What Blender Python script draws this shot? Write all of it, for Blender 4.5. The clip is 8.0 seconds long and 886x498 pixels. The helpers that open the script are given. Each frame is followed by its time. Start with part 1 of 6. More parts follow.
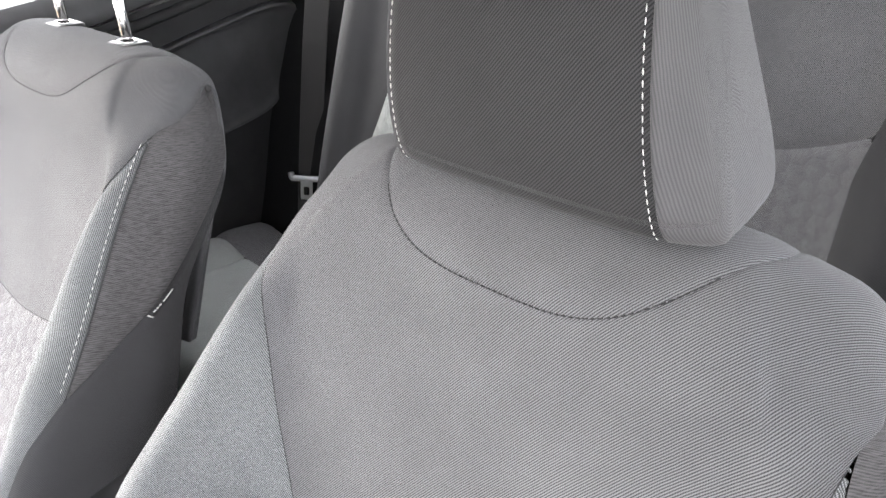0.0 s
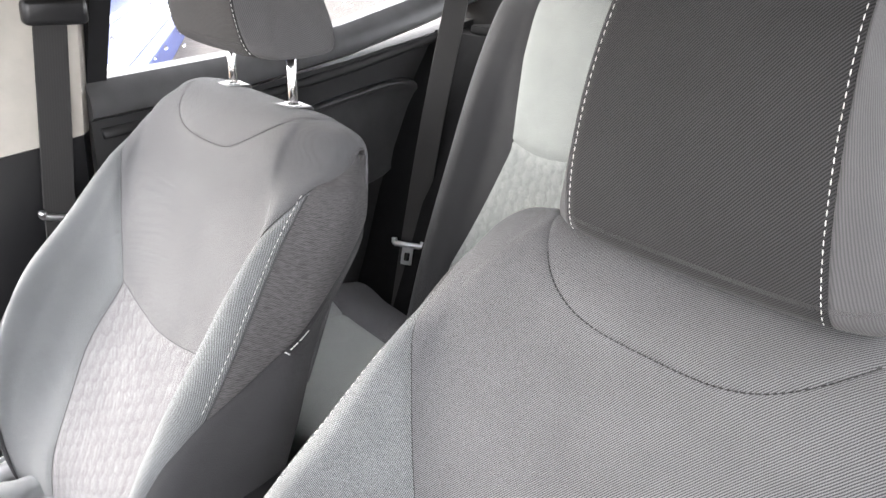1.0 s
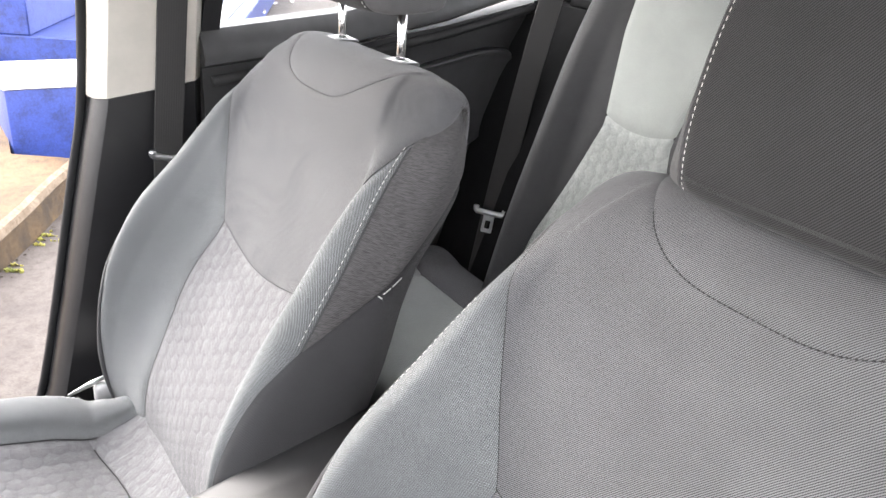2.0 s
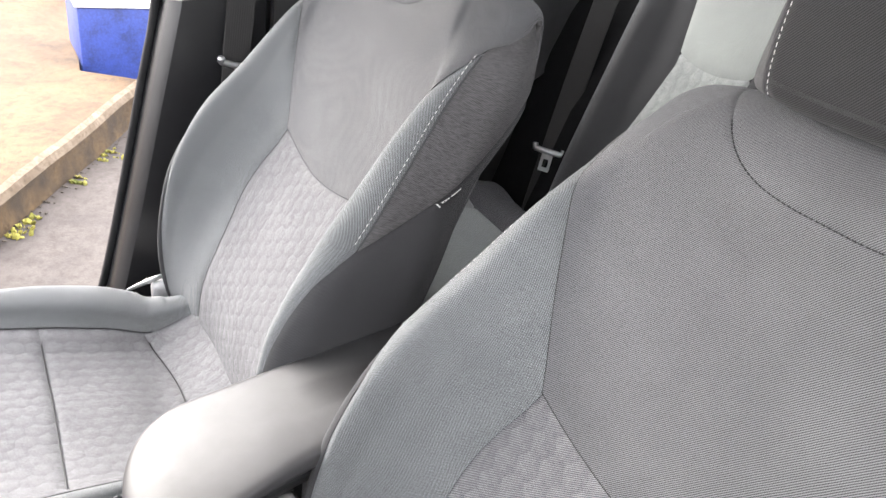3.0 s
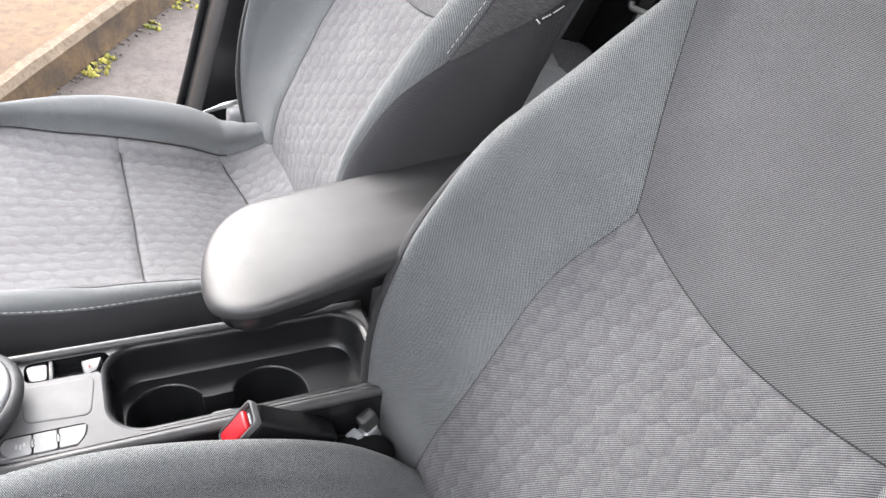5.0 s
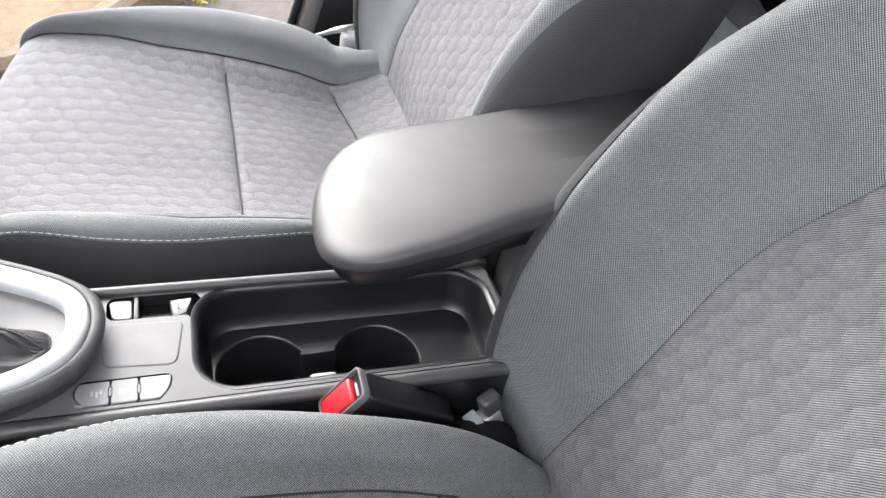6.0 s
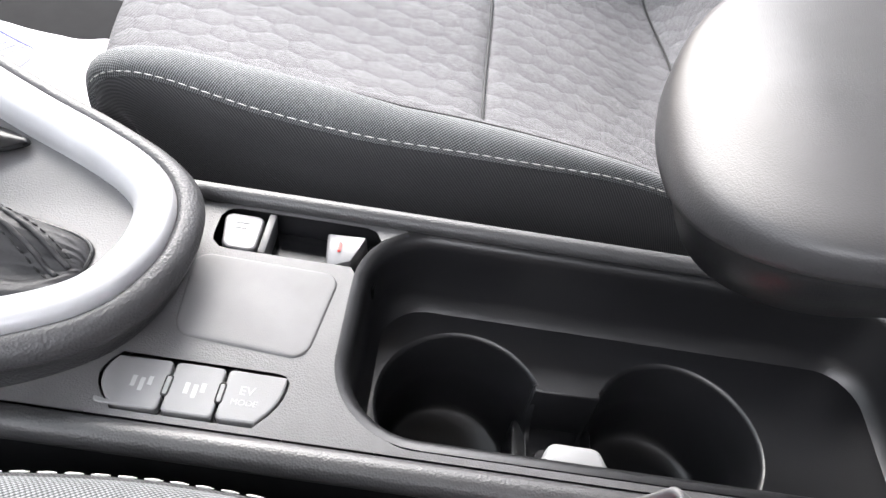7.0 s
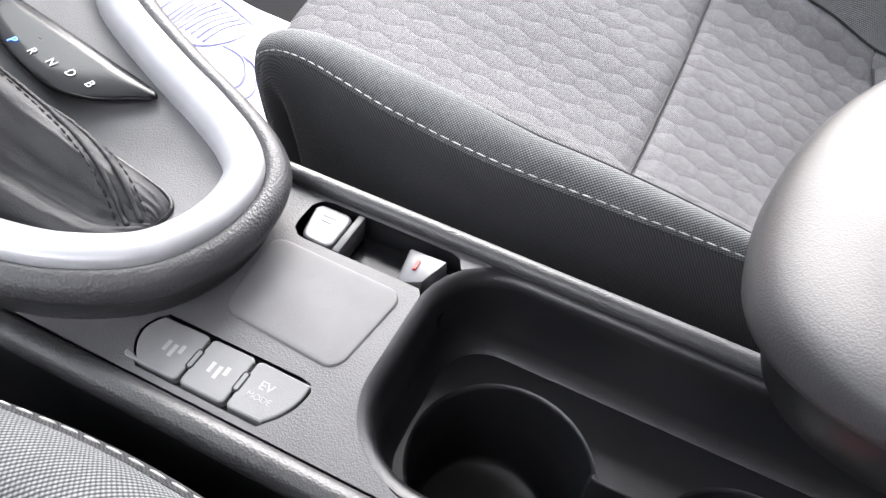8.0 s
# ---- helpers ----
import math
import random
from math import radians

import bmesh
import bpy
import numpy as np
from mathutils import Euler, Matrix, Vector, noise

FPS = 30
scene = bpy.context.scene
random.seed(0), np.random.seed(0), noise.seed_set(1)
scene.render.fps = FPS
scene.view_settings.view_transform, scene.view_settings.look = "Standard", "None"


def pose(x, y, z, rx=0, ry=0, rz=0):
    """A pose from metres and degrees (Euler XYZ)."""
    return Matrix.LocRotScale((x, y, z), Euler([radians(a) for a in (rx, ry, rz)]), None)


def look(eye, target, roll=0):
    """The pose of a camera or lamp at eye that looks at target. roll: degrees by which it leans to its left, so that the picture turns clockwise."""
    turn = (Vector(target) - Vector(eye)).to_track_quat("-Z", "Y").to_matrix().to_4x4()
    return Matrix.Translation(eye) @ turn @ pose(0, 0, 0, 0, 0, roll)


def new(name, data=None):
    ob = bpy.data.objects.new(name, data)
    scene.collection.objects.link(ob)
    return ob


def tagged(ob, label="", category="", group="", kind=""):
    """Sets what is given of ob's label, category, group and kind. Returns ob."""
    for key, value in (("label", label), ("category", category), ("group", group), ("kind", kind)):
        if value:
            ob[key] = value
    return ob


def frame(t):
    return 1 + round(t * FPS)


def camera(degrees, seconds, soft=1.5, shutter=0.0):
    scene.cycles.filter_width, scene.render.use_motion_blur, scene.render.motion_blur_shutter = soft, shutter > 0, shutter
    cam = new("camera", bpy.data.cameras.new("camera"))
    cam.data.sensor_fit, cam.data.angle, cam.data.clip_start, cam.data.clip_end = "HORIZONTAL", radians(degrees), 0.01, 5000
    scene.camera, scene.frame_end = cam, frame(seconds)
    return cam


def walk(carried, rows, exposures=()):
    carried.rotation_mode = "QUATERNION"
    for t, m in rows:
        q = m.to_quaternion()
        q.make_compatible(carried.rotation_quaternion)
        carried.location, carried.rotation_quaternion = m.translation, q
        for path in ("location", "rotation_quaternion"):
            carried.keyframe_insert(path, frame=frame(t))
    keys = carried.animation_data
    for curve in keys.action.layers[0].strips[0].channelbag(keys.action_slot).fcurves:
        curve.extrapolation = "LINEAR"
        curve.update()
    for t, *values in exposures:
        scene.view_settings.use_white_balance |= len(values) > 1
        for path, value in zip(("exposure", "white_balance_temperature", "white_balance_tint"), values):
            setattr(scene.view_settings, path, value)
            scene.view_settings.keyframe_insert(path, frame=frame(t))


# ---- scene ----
cam = camera(63.0, 8.0)
PATH = [
    (0, (0.597, 0.224, 0.786), (-0.538, 1.545, -0.196), -0.3),
    (0.2, (0.604, 0.209, 0.795), (-0.561, 1.553, -0.120), 0.0),
    (0.5, (0.588, 0.185, 0.801), (-0.642, 1.519, -0.04), 1.5),
    (1, (0.576, 0.134, 0.793), (-0.747, 1.411, 0.005), 3.5),
    (1.5, (0.582, 0.112, 0.788), (-0.808, 1.313, -0.004), 5.0),
    (1.7, (0.577, 0.102, 0.785), (-0.825, 1.272, -0.031), 5.3),
    (3, (0.593, 0.069, 0.724), (-0.839, 1.072, -0.248), 9.1),
    (3.5, (0.602, 0.064, 0.702), (-0.818, 1.007, -0.345), 10.2),
    (4, (0.618, 0.047, 0.676), (-0.775, 0.938, -0.449), 11.2),
    (4.2, (0.621, 0.034, 0.678), (-0.743, 0.918, -0.487), 11.2),
    (5.5, (0.568, 0.051, 0.587), (-0.765, 0.793, -0.706), 13.5),
    (5.8, (0.531, 0.055, 0.565), (-0.797, 0.710, -0.780), 12.9),
    (6, (0.492, 0.038, 0.526), (-0.851, 0.654, -0.822), 13.1),
    (6.2, (0.442, 0.044, 0.458), (-0.911, 0.508, -0.940), 10.9),
    (6.5, (0.369, 0.035, 0.363), (-0.993, 0.326, -1.073), 9.4),
    (6.7, (0.315, 0.031, 0.316), (-1.021, 0.206, -1.162), 9.4),
    (6.8, (0.284, 0.031, 0.290), (-1.039, 0.172, -1.204), 11.0),
    (7, (0.252, 0.046, 0.268), (-1.094, 0.117, -1.209), 11.0),
    (7.2, (0.233, 0.064, 0.257), (-1.099, 0.044, -1.234), 11.2),
    (7.5, (0.225, 0.067, 0.256), (-1.103, -0.124, -1.228), 10.8),
    (8, (0.218, 0.089, 0.252), (-1.054, -0.345, -1.229), 8.5),
]
walk(cam, [(t, look(eye, target, roll)) for t, eye, target, roll in PATH], exposures=[(0, 3.12, 6500, 9), (0.5, 3.15, 6500, 9), (1.0, 3.15, 6550, 9), (1.6, 3.08, 6560, 9), (3.0, 2.90, 6540, 9), (4.0, 2.82, 6460, 9), (5.5, 2.68, 6400, 9), (6.5, 2.68, 6400, 9), (8, 2.43, 6280, 10)])



# ---------------------------------------------------------------- world and light
world = bpy.data.worlds.new("overcast_sky")
scene.world = world
world.use_nodes = True
wn = world.node_tree.nodes
wl = world.node_tree.links
sky = wn.new("ShaderNodeTexSky")
sky.sky_type = "NISHITA"
sky.sun_disc = False
sky.sun_elevation = radians(34)
sky.sun_rotation = radians(245)
sky.dust_density = 4.0
soft = wn.new("ShaderNodeMixRGB")
soft.inputs[0].default_value = 0.75
soft.inputs[2].default_value = (12.1, 11.75, 12.25, 1)
wl.new(sky.outputs[0], soft.inputs[1])
wl.new(soft.outputs[0], wn["Background"].inputs[0])
wn["Background"].inputs[1].default_value = 0.122
sun = new("sun", bpy.data.lights.new("sun", "SUN"))
sun.data.energy = 1.4
sun.data.angle = radians(45)
sun.data.color = (1.0, 0.975, 0.95)
sun.matrix_world = look((-1.22, -0.60, 0.92), (0, 0, 0))
# added fill lamp at the driver's window, brightens the near seat; no real source
fill_lamp = new("fill_light", bpy.data.lights.new("fill_light", "AREA"))
fill_lamp.data.shape, fill_lamp.data.size, fill_lamp.data.size_y = "RECTANGLE", 0.62, 0.30
fill_lamp.data.energy = 0.50
fill_lamp.data.color = (1.0, 0.985, 0.98)
fill_lamp.matrix_world = look((0.69, -0.16, 0.66), (0.2, 0.34, 0.36))


# ---------------------------------------------------------------- materials
def socket(node, name, value):
    if name in node.inputs:
        node.inputs[name].default_value = value


class Mat:
    """A node material with a Principled shader and small helpers to chain nodes."""

    def __init__(self, name, rough=0.7, metal=0.0, spec=0.5, sheen=0.0):
        self.m = bpy.data.materials.new(name)
        self.m.use_nodes = True
        self.n, self.l = self.m.node_tree.nodes, self.m.node_tree.links
        self.p = self.n["Principled BSDF"]
        socket(self.p, "Roughness", rough)
        socket(self.p, "Metallic", metal)
        socket(self.p, "Specular IOR Level", spec)
        socket(self.p, "Sheen Weight", sheen)
        socket(self.p, "Sheen Roughness", 0.4)

    def node(self, kind, **values):
        nd = self.n.new(kind)
        for key, value in values.items():
            nd.inputs[key].default_value = value
        return nd

    def math(self, op, a, b=None, c=None):
        nd = self.n.new("ShaderNodeMath")
        nd.operation = op
        for k, v in enumerate((a, b, c)):
            if v is None:
                continue
            if isinstance(v, (int, float)):
                nd.inputs[k].default_value = v
            else:
                self.l.new(v, nd.inputs[k])
        return nd.outputs[0]

    def uv(self):
        nd = self.n.new("ShaderNodeUVMap")
        sep = self.n.new("ShaderNodeSeparateXYZ")
        self.l.new(nd.outputs[0], sep.inputs[0])
        return nd.outputs[0], sep.outputs[0], sep.outputs[1]

    def obj(self):
        return self.n.new("ShaderNodeTexCoord").outputs["Object"]

    def noise(self, vec, scale, detail=3.0, rough=0.55):
        nd = self.node("ShaderNodeTexNoise", Scale=scale, Detail=detail, Roughness=rough)
        if vec is not None:
            self.l.new(vec, nd.inputs["Vector"])
        return nd.outputs[0]

    def ramp(self, fac, stops):
        nd = self.n.new("ShaderNodeValToRGB")
        el = nd.color_ramp.elements
        while len(el) < len(stops):
            el.new(0.5)
        for e, (pos, col) in zip(el, stops):
            e.position, e.color = pos, (*col, 1)
        self.l.new(fac, nd.inputs[0])
        return nd.outputs[0]

    def mix(self, fac, a, b, blend="MIX"):
        nd = self.n.new("ShaderNodeMixRGB")
        nd.blend_type = blend
        for k, v in enumerate((fac, a, b)):
            if isinstance(v, (int, float)):
                nd.inputs[k].default_value = v
            elif isinstance(v, tuple):
                nd.inputs[k].default_value = (*v, 1)
            else:
                self.l.new(v, nd.inputs[k])
        return nd.outputs[0]

    def color(self, out):
        if isinstance(out, tuple):
            self.p.inputs["Base Color"].default_value = (*out, 1)
        else:
            self.l.new(out, self.p.inputs["Base Color"])
        return self

    def rough(self, out):
        self.l.new(out, self.p.inputs["Roughness"])
        return self

    def bump(self, height, strength, distance, prev=None):
        nd = self.node("ShaderNodeBump", Strength=strength, Distance=distance)
        self.l.new(height, nd.inputs["Height"])
        if prev is not None:
            self.l.new(prev, nd.inputs["Normal"])
        self.l.new(nd.outputs[0], self.p.inputs["Normal"])
        return nd.outputs[0]


def tri_wave(m, x, period):
    """0..1 triangle wave of a coordinate in metres."""
    f = m.math("FRACT", m.math("DIVIDE", x, period))
    return m.math("ABSOLUTE", m.math("MULTIPLY_ADD", f, 2.0, -1.0))


def fabric_twill(name, dark, light, period=0.0022, lean=-0.55, depth=0.0005, sheen=0.08, cross=0.12):
    """Fine diagonal twill: narrow ribs that run at a slant over the cloth."""
    m = Mat(name, rough=0.85, spec=0.25, sheen=sheen)
    vec, u, v = m.uv()
    wob = m.math("MULTIPLY", m.noise(vec, 45.0, 2.0), 0.0016)
    d = m.math("ADD", m.math("MULTIPLY_ADD", u, lean, v), wob)
    rib = tri_wave(m, d, period)
    tick = tri_wave(m, m.math("MULTIPLY_ADD", v, 0.25, u), period * 0.62)
    weave = m.math("MULTIPLY_ADD", tick, cross, m.math("MULTIPLY", rib, 1.0 - cross))
    base = m.ramp(weave, [(0.1, dark), (0.85, light)])
    patch = m.ramp(m.noise(vec, 9.0, 4.0), [(0.3, (0.86, 0.86, 0.87)), (0.7, (1.06, 1.06, 1.06))])
    lint = m.ramp(m.noise(vec, 900.0, 1.0), [(0.76, (0, 0, 0)), (0.80, (1, 1, 1))])
    col = m.mix(1.0, base, patch, "MULTIPLY")
    col = m.mix(m.math("MULTIPLY", lint, 0.08), col, (0.5, 0.5, 0.5))
    m.color(col)
    a = m.bump(m.noise(vec, 14.0, 3.0), 0.25, 0.004)
    m.bump(weave, 0.6, depth, a)
    return m.m


def fabric_slub(name, dark, light):
    """Dark cloth with short pale cross threads scattered over it."""
    m = Mat(name, rough=0.9, spec=0.2, sheen=0.05)
    vec, u, v = m.uv()
    stretch = m.n.new("ShaderNodeMapping")
    stretch.inputs["Scale"].default_value = (90.0, 620.0, 1.0)
    m.l.new(vec, stretch.inputs["Vector"])
    streak = m.noise(stretch.outputs[0], 1.0, 3.0, 0.7)
    fine = tri_wave(m, m.math("ADD", v, m.math("MULTIPLY", u, 0.2)), 0.0016)
    base = m.ramp(m.math("MULTIPLY_ADD", fine, 0.25, m.math("MULTIPLY", streak, 0.9)), [(0.35, dark), (0.72, light)])
    patch = m.ramp(m.noise(vec, 10.0, 4.0), [(0.3, (0.88, 0.88, 0.88)), (0.7, (1.08, 1.08, 1.08))])
    m.color(m.mix(1.0, base, patch, "MULTIPLY"))
    m.bump(streak, 0.5, 0.0005)
    return m.m


def fabric_basket(name, dark, light, period=0.00145):
    """Plain weave: rows of small raised dots."""
    m = Mat(name, rough=0.85, spec=0.3, sheen=0.08)
    vec, u, v = m.uv()
    wob = m.math("MULTIPLY", m.noise(vec, 40.0, 2.0), 0.0015)
    a = tri_wave(m, m.math("ADD", m.math("ADD", u, v), wob), period * 1.414)
    b = tri_wave(m, m.math("ADD", m.math("SUBTRACT", u, v), wob), period * 1.414)
    dots = m.math("MULTIPLY", a, m.math("MULTIPLY_ADD", b, 0.7, 0.3))
    base = m.ramp(dots, [(0.10, dark), (0.62, light)])
    patch = m.ramp(m.noise(vec, 11.0, 4.0), [(0.3, (0.84, 0.85, 0.86)), (0.7, (1.08, 1.08, 1.08))])
    streak = m.ramp(m.noise(vec, 260.0, 2.0), [(0.35, (0.9, 0.9, 0.9)), (0.7, (1.08, 1.08, 1.08))])
    m.color(m.mix(1.0, m.mix(1.0, base, patch, "MULTIPLY"), streak, "MULTIPLY"))
    n1 = m.bump(m.noise(vec, 18.0, 3.0), 0.25, 0.004)
    m.bump(dots, 0.6, 0.0006, n1)
    return m.m


def fabric_hex(name, dark, light, px=0.0265, py=0.0215, depth=0.0014):
    """Ribbed cloth embossed with rows of shallow hexagon cells, each row shifted by half a cell."""
    m = Mat(name, rough=0.85, spec=0.3, sheen=0.08)
    vec, u, v = m.uv()
    # distance to the edge of the nearest hexagon, in cells
    gx, gy = m.math("DIVIDE", v, px), m.math("MULTIPLY", u, 0.866 / py)

    def cell_at(ox, oy):
        x = m.math("SUBTRACT", m.math("FRACT", m.math("ADD", gx, ox)), 0.5)
        y = m.math("MULTIPLY_ADD", m.math("FRACT", m.math("ADD", m.math("DIVIDE", gy, 1.732), oy)), 1.732, -0.866)
        ax, ay = m.math("ABSOLUTE", x), m.math("ABSOLUTE", y)
        far = m.math("MAXIMUM", ax, m.math("MULTIPLY_ADD", ax, 0.5, m.math("MULTIPLY", ay, 0.866)))
        return m.math("SUBTRACT", 0.5, far), y

    (d1, y1), (d2, y2) = cell_at(0.0, 0.0), cell_at(0.5, 0.5)
    first = m.math("GREATER_THAN", d1, d2)
    edge = m.math("MAXIMUM", m.math("MAXIMUM", d1, d2), 0.0)
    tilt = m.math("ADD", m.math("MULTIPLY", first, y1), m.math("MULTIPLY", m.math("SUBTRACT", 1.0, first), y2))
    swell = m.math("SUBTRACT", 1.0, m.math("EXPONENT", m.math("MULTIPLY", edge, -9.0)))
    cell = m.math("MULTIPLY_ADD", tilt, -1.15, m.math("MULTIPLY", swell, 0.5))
    wob = m.math("MULTIPLY", m.noise(vec, 70.0, 2.0), 0.0010)
    thread = tri_wave(m, m.math("ADD", m.math("MULTIPLY_ADD", u, -1.2, v), wob), 0.0024)
    base = m.ramp(thread, [(0.15, dark), (0.8, light)])
    # relief shading put into the colour: low side of each cell darker, raised side paler
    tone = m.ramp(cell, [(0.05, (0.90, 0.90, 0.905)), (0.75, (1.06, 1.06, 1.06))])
    patch = m.ramp(m.noise(vec, 10.0, 4.0), [(0.3, (0.88, 0.88, 0.89)), (0.7, (1.06, 1.06, 1.06))])
    fleck = m.ramp(m.noise(vec, 200.0, 2.0), [(0.35, (0.88, 0.88, 0.9)), (0.7, (1.1, 1.1, 1.1))])
    col = m.mix(1.0, m.mix(1.0, base, patch, "MULTIPLY"), fleck, "MULTIPLY")
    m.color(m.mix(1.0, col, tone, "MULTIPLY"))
    n1 = m.bump(cell, 0.75, depth)
    m.bump(thread, 0.5, 0.0004, n1)
    return m.m


def grained(name, col, rough=0.5, grain=900.0, depth=0.0003, spec=0.5, spread=0.15):
    """Moulded plastic or leatherette: fine grain, faint blotches, uneven gloss."""
    m = Mat(name, rough=rough, spec=spec)
    vec = m.obj()
    vor = m.node("ShaderNodeTexVoronoi", Scale=grain)
    m.l.new(vec, vor.inputs["Vector"])
    lo, hi = tuple(c * (1 - spread) for c in col), tuple(c * (1 + spread) for c in col)
    m.color(m.ramp(m.noise(vec, 25.0, 4.0), [(0.3, lo), (0.7, hi)]))
    r = m.n.new("ShaderNodeMapRange")
    r.inputs["To Min"].default_value, r.inputs["To Max"].default_value = rough * 0.85, min(1.0, rough * 1.15)
    m.l.new(m.noise(vec, 60.0, 3.0), r.inputs["Value"])
    m.rough(r.outputs[0])
    m.bump(vor.outputs["Distance"], 0.5, depth)
    return m.m


def plain(name, col, rough=0.5, metal=0.0, spec=0.5):
    m = Mat(name, rough=rough, metal=metal, spec=spec)
    vec = m.obj()
    m.color(m.ramp(m.noise(vec, 40.0, 4.0), [(0.3, tuple(c * 0.9 for c in col)), (0.7, tuple(min(1, c * 1.08) for c in col))]))
    m.bump(m.noise(vec, 300.0, 2.0), 0.15, 0.0003)
    return m.m


def webbing(name, col):
    m = Mat(name, rough=0.7, spec=0.4)
    vec, u, v = m.uv()
    rib = tri_wave(m, u, 0.004)
    chev = tri_wave(m, m.math("ADD", v, m.math("MULTIPLY", tri_wave(m, u, 0.012), 0.004)), 0.0022)
    tone = m.math("MULTIPLY_ADD", chev, 0.5, m.math("MULTIPLY", rib, 0.5))
    m.color(m.ramp(tone, [(0.0, tuple(c * 0.75 for c in col)), (1.0, tuple(c * 1.2 for c in col))]))
    m.bump(tone, 0.5, 0.0004)
    return m.m


TWILL = fabric_twill("dark_twill_cloth", (0.009, 0.009, 0.0094), (0.053, 0.0520, 0.0532), period=0.0025, lean=-1.1)
CAP = fabric_twill("seat_twill_cloth", (0.020, 0.0200, 0.0210), (0.166, 0.166, 0.173), period=0.0026, lean=-1.33)
BASKET = fabric_basket("bolster_cloth", (0.043, 0.0450, 0.0460), (0.266, 0.275, 0.280))
HEX = fabric_hex("quilted_cloth", (0.036, 0.0355, 0.0370), (0.212, 0.210, 0.216))
# lit copy of the quilted cloth: window light put into the colour
HEX_LIT = fabric_hex("lit_rear_quilted_cloth", (0.18, 0.188, 0.184), (0.33, 0.342, 0.336), depth=0.0006)
SLUB = fabric_slub("slubbed_cloth", (0.030, 0.029, 0.030), (0.105, 0.102, 0.104))
SIDE = fabric_twill("side_cloth", (0.020, 0.020, 0.0215), (0.060, 0.060, 0.063), period=0.0022, lean=-1.0)
# lit copy of the seat cloth, for the far rear half
LIT_CLOTH = fabric_twill("lit_rear_cloth", (0.21, 0.22, 0.214), (0.35, 0.364, 0.355), period=0.0016)
RIBBED = fabric_twill("headrest_side_cloth", (0.066, 0.065, 0.066), (0.112, 0.110, 0.112), period=0.0017, lean=0.12, sheen=0.08)
CORE = plain("seat_core", (0.012, 0.012, 0.013), 0.9)
THREAD = plain("pale_thread", (0.62, 0.62, 0.60), 0.7)
SEAM = plain("dark_thread", (0.02, 0.02, 0.021), 0.8)
BLACK = grained("black_plastic", (0.011, 0.0112, 0.0125), 0.31, spec=0.55, grain=1700, depth=0.00012)
PANEL = grained("console_plastic", (0.090, 0.089, 0.092), 0.45, grain=1300, depth=0.00022)
SOFT = grained("leatherette", (0.038, 0.0375, 0.039), 0.44, spec=0.46, grain=1700, depth=0.00010)
RAIL = grained("console_rail", (0.050, 0.050, 0.052), 0.38, grain=900, depth=0.0003)
PADTOP = grained("console_pad", (0.102, 0.101, 0.104), 0.50, grain=2200, depth=0.00008)
PAD = grained("padded_trim", (0.050, 0.050, 0.053), 0.45, grain=800, depth=0.00055)
LEATHER = grained("black_leather", (0.022, 0.022, 0.024), 0.55, spec=0.35, grain=900, depth=0.0002)
SILVER = plain("satin_silver", (0.46, 0.465, 0.48), 0.34, metal=0.2)
SWITCH = plain("switch_metal", (0.16, 0.158, 0.164), 0.38, metal=0.3)
CHROME = plain("chrome", (0.80, 0.80, 0.80), 0.12, metal=1.0)
STEEL = plain("buckle_metal", (0.62, 0.63, 0.64), 0.3, metal=0.9)
GREYP = plain("grey_plastic", (0.30, 0.31, 0.32), 0.5)
RED = plain("red_plastic", (0.42, 0.006, 0.014), 0.4)
GLOSS = plain("gloss_black", (0.008, 0.008, 0.009), 0.22, spec=0.3)
BUTTON = grained("button_plastic", (0.175, 0.175, 0.179), 0.42, grain=1800, depth=0.0001)
GUIDE = plain("post_guide_plastic", (0.045, 0.045, 0.046), 0.3)
RIMP = plain("grey_plastic_rim", (0.25, 0.25, 0.257), 0.4)
FAINT = plain("faint_mark", (0.36, 0.36, 0.36), 0.5)
MARK = plain("pale_mark", (0.70, 0.70, 0.70), 0.5)
BLUEMARK = Mat("lit_blue_letter", rough=0.4).color((0.05, 0.12, 0.8))
socket(BLUEMARK.p, "Emission Color", (0.08, 0.2, 1.0, 1))
socket(BLUEMARK.p, "Emission Strength", 1.5)
BLUEMARK = BLUEMARK.m
REDMARK = plain("red_mark", (0.75, 0.06, 0.05), 0.5)
BELT = webbing("belt_webbing", (0.030, 0.029, 0.029))
BEIGE = grained("beige_trim", (0.46, 0.435, 0.39), 0.6, grain=1200, depth=0.0002, spread=0.06)
LINER = grained("headliner", (0.42, 0.41, 0.39), 0.95, grain=900, depth=0.0006, spread=0.05)
DOORPL = grained("door_plastic", (0.032, 0.032, 0.033), 0.6, grain=900, spec=0.2)
DOORTOP = grained("door_top_trim", (0.055, 0.055, 0.057), 0.4, grain=700)
RUBBER = plain("rubber_seal", (0.012, 0.012, 0.013), 0.6, spec=0.2)
PAINT = plain("car_paint", (0.028, 0.029, 0.031), 0.45, spec=0.3)
CARPET = plain("carpet", (0.012, 0.012, 0.0125), 0.95, spec=0.05)
SCUFF = grained("scuff_plate", (0.022, 0.022, 0.023), 0.7, spec=0.2, grain=1400, depth=0.0001)
PAPER = plain("paper", (0.78, 0.78, 0.82), 0.8)
INK = plain("blue_ink", (0.40, 0.40, 0.70), 0.7)


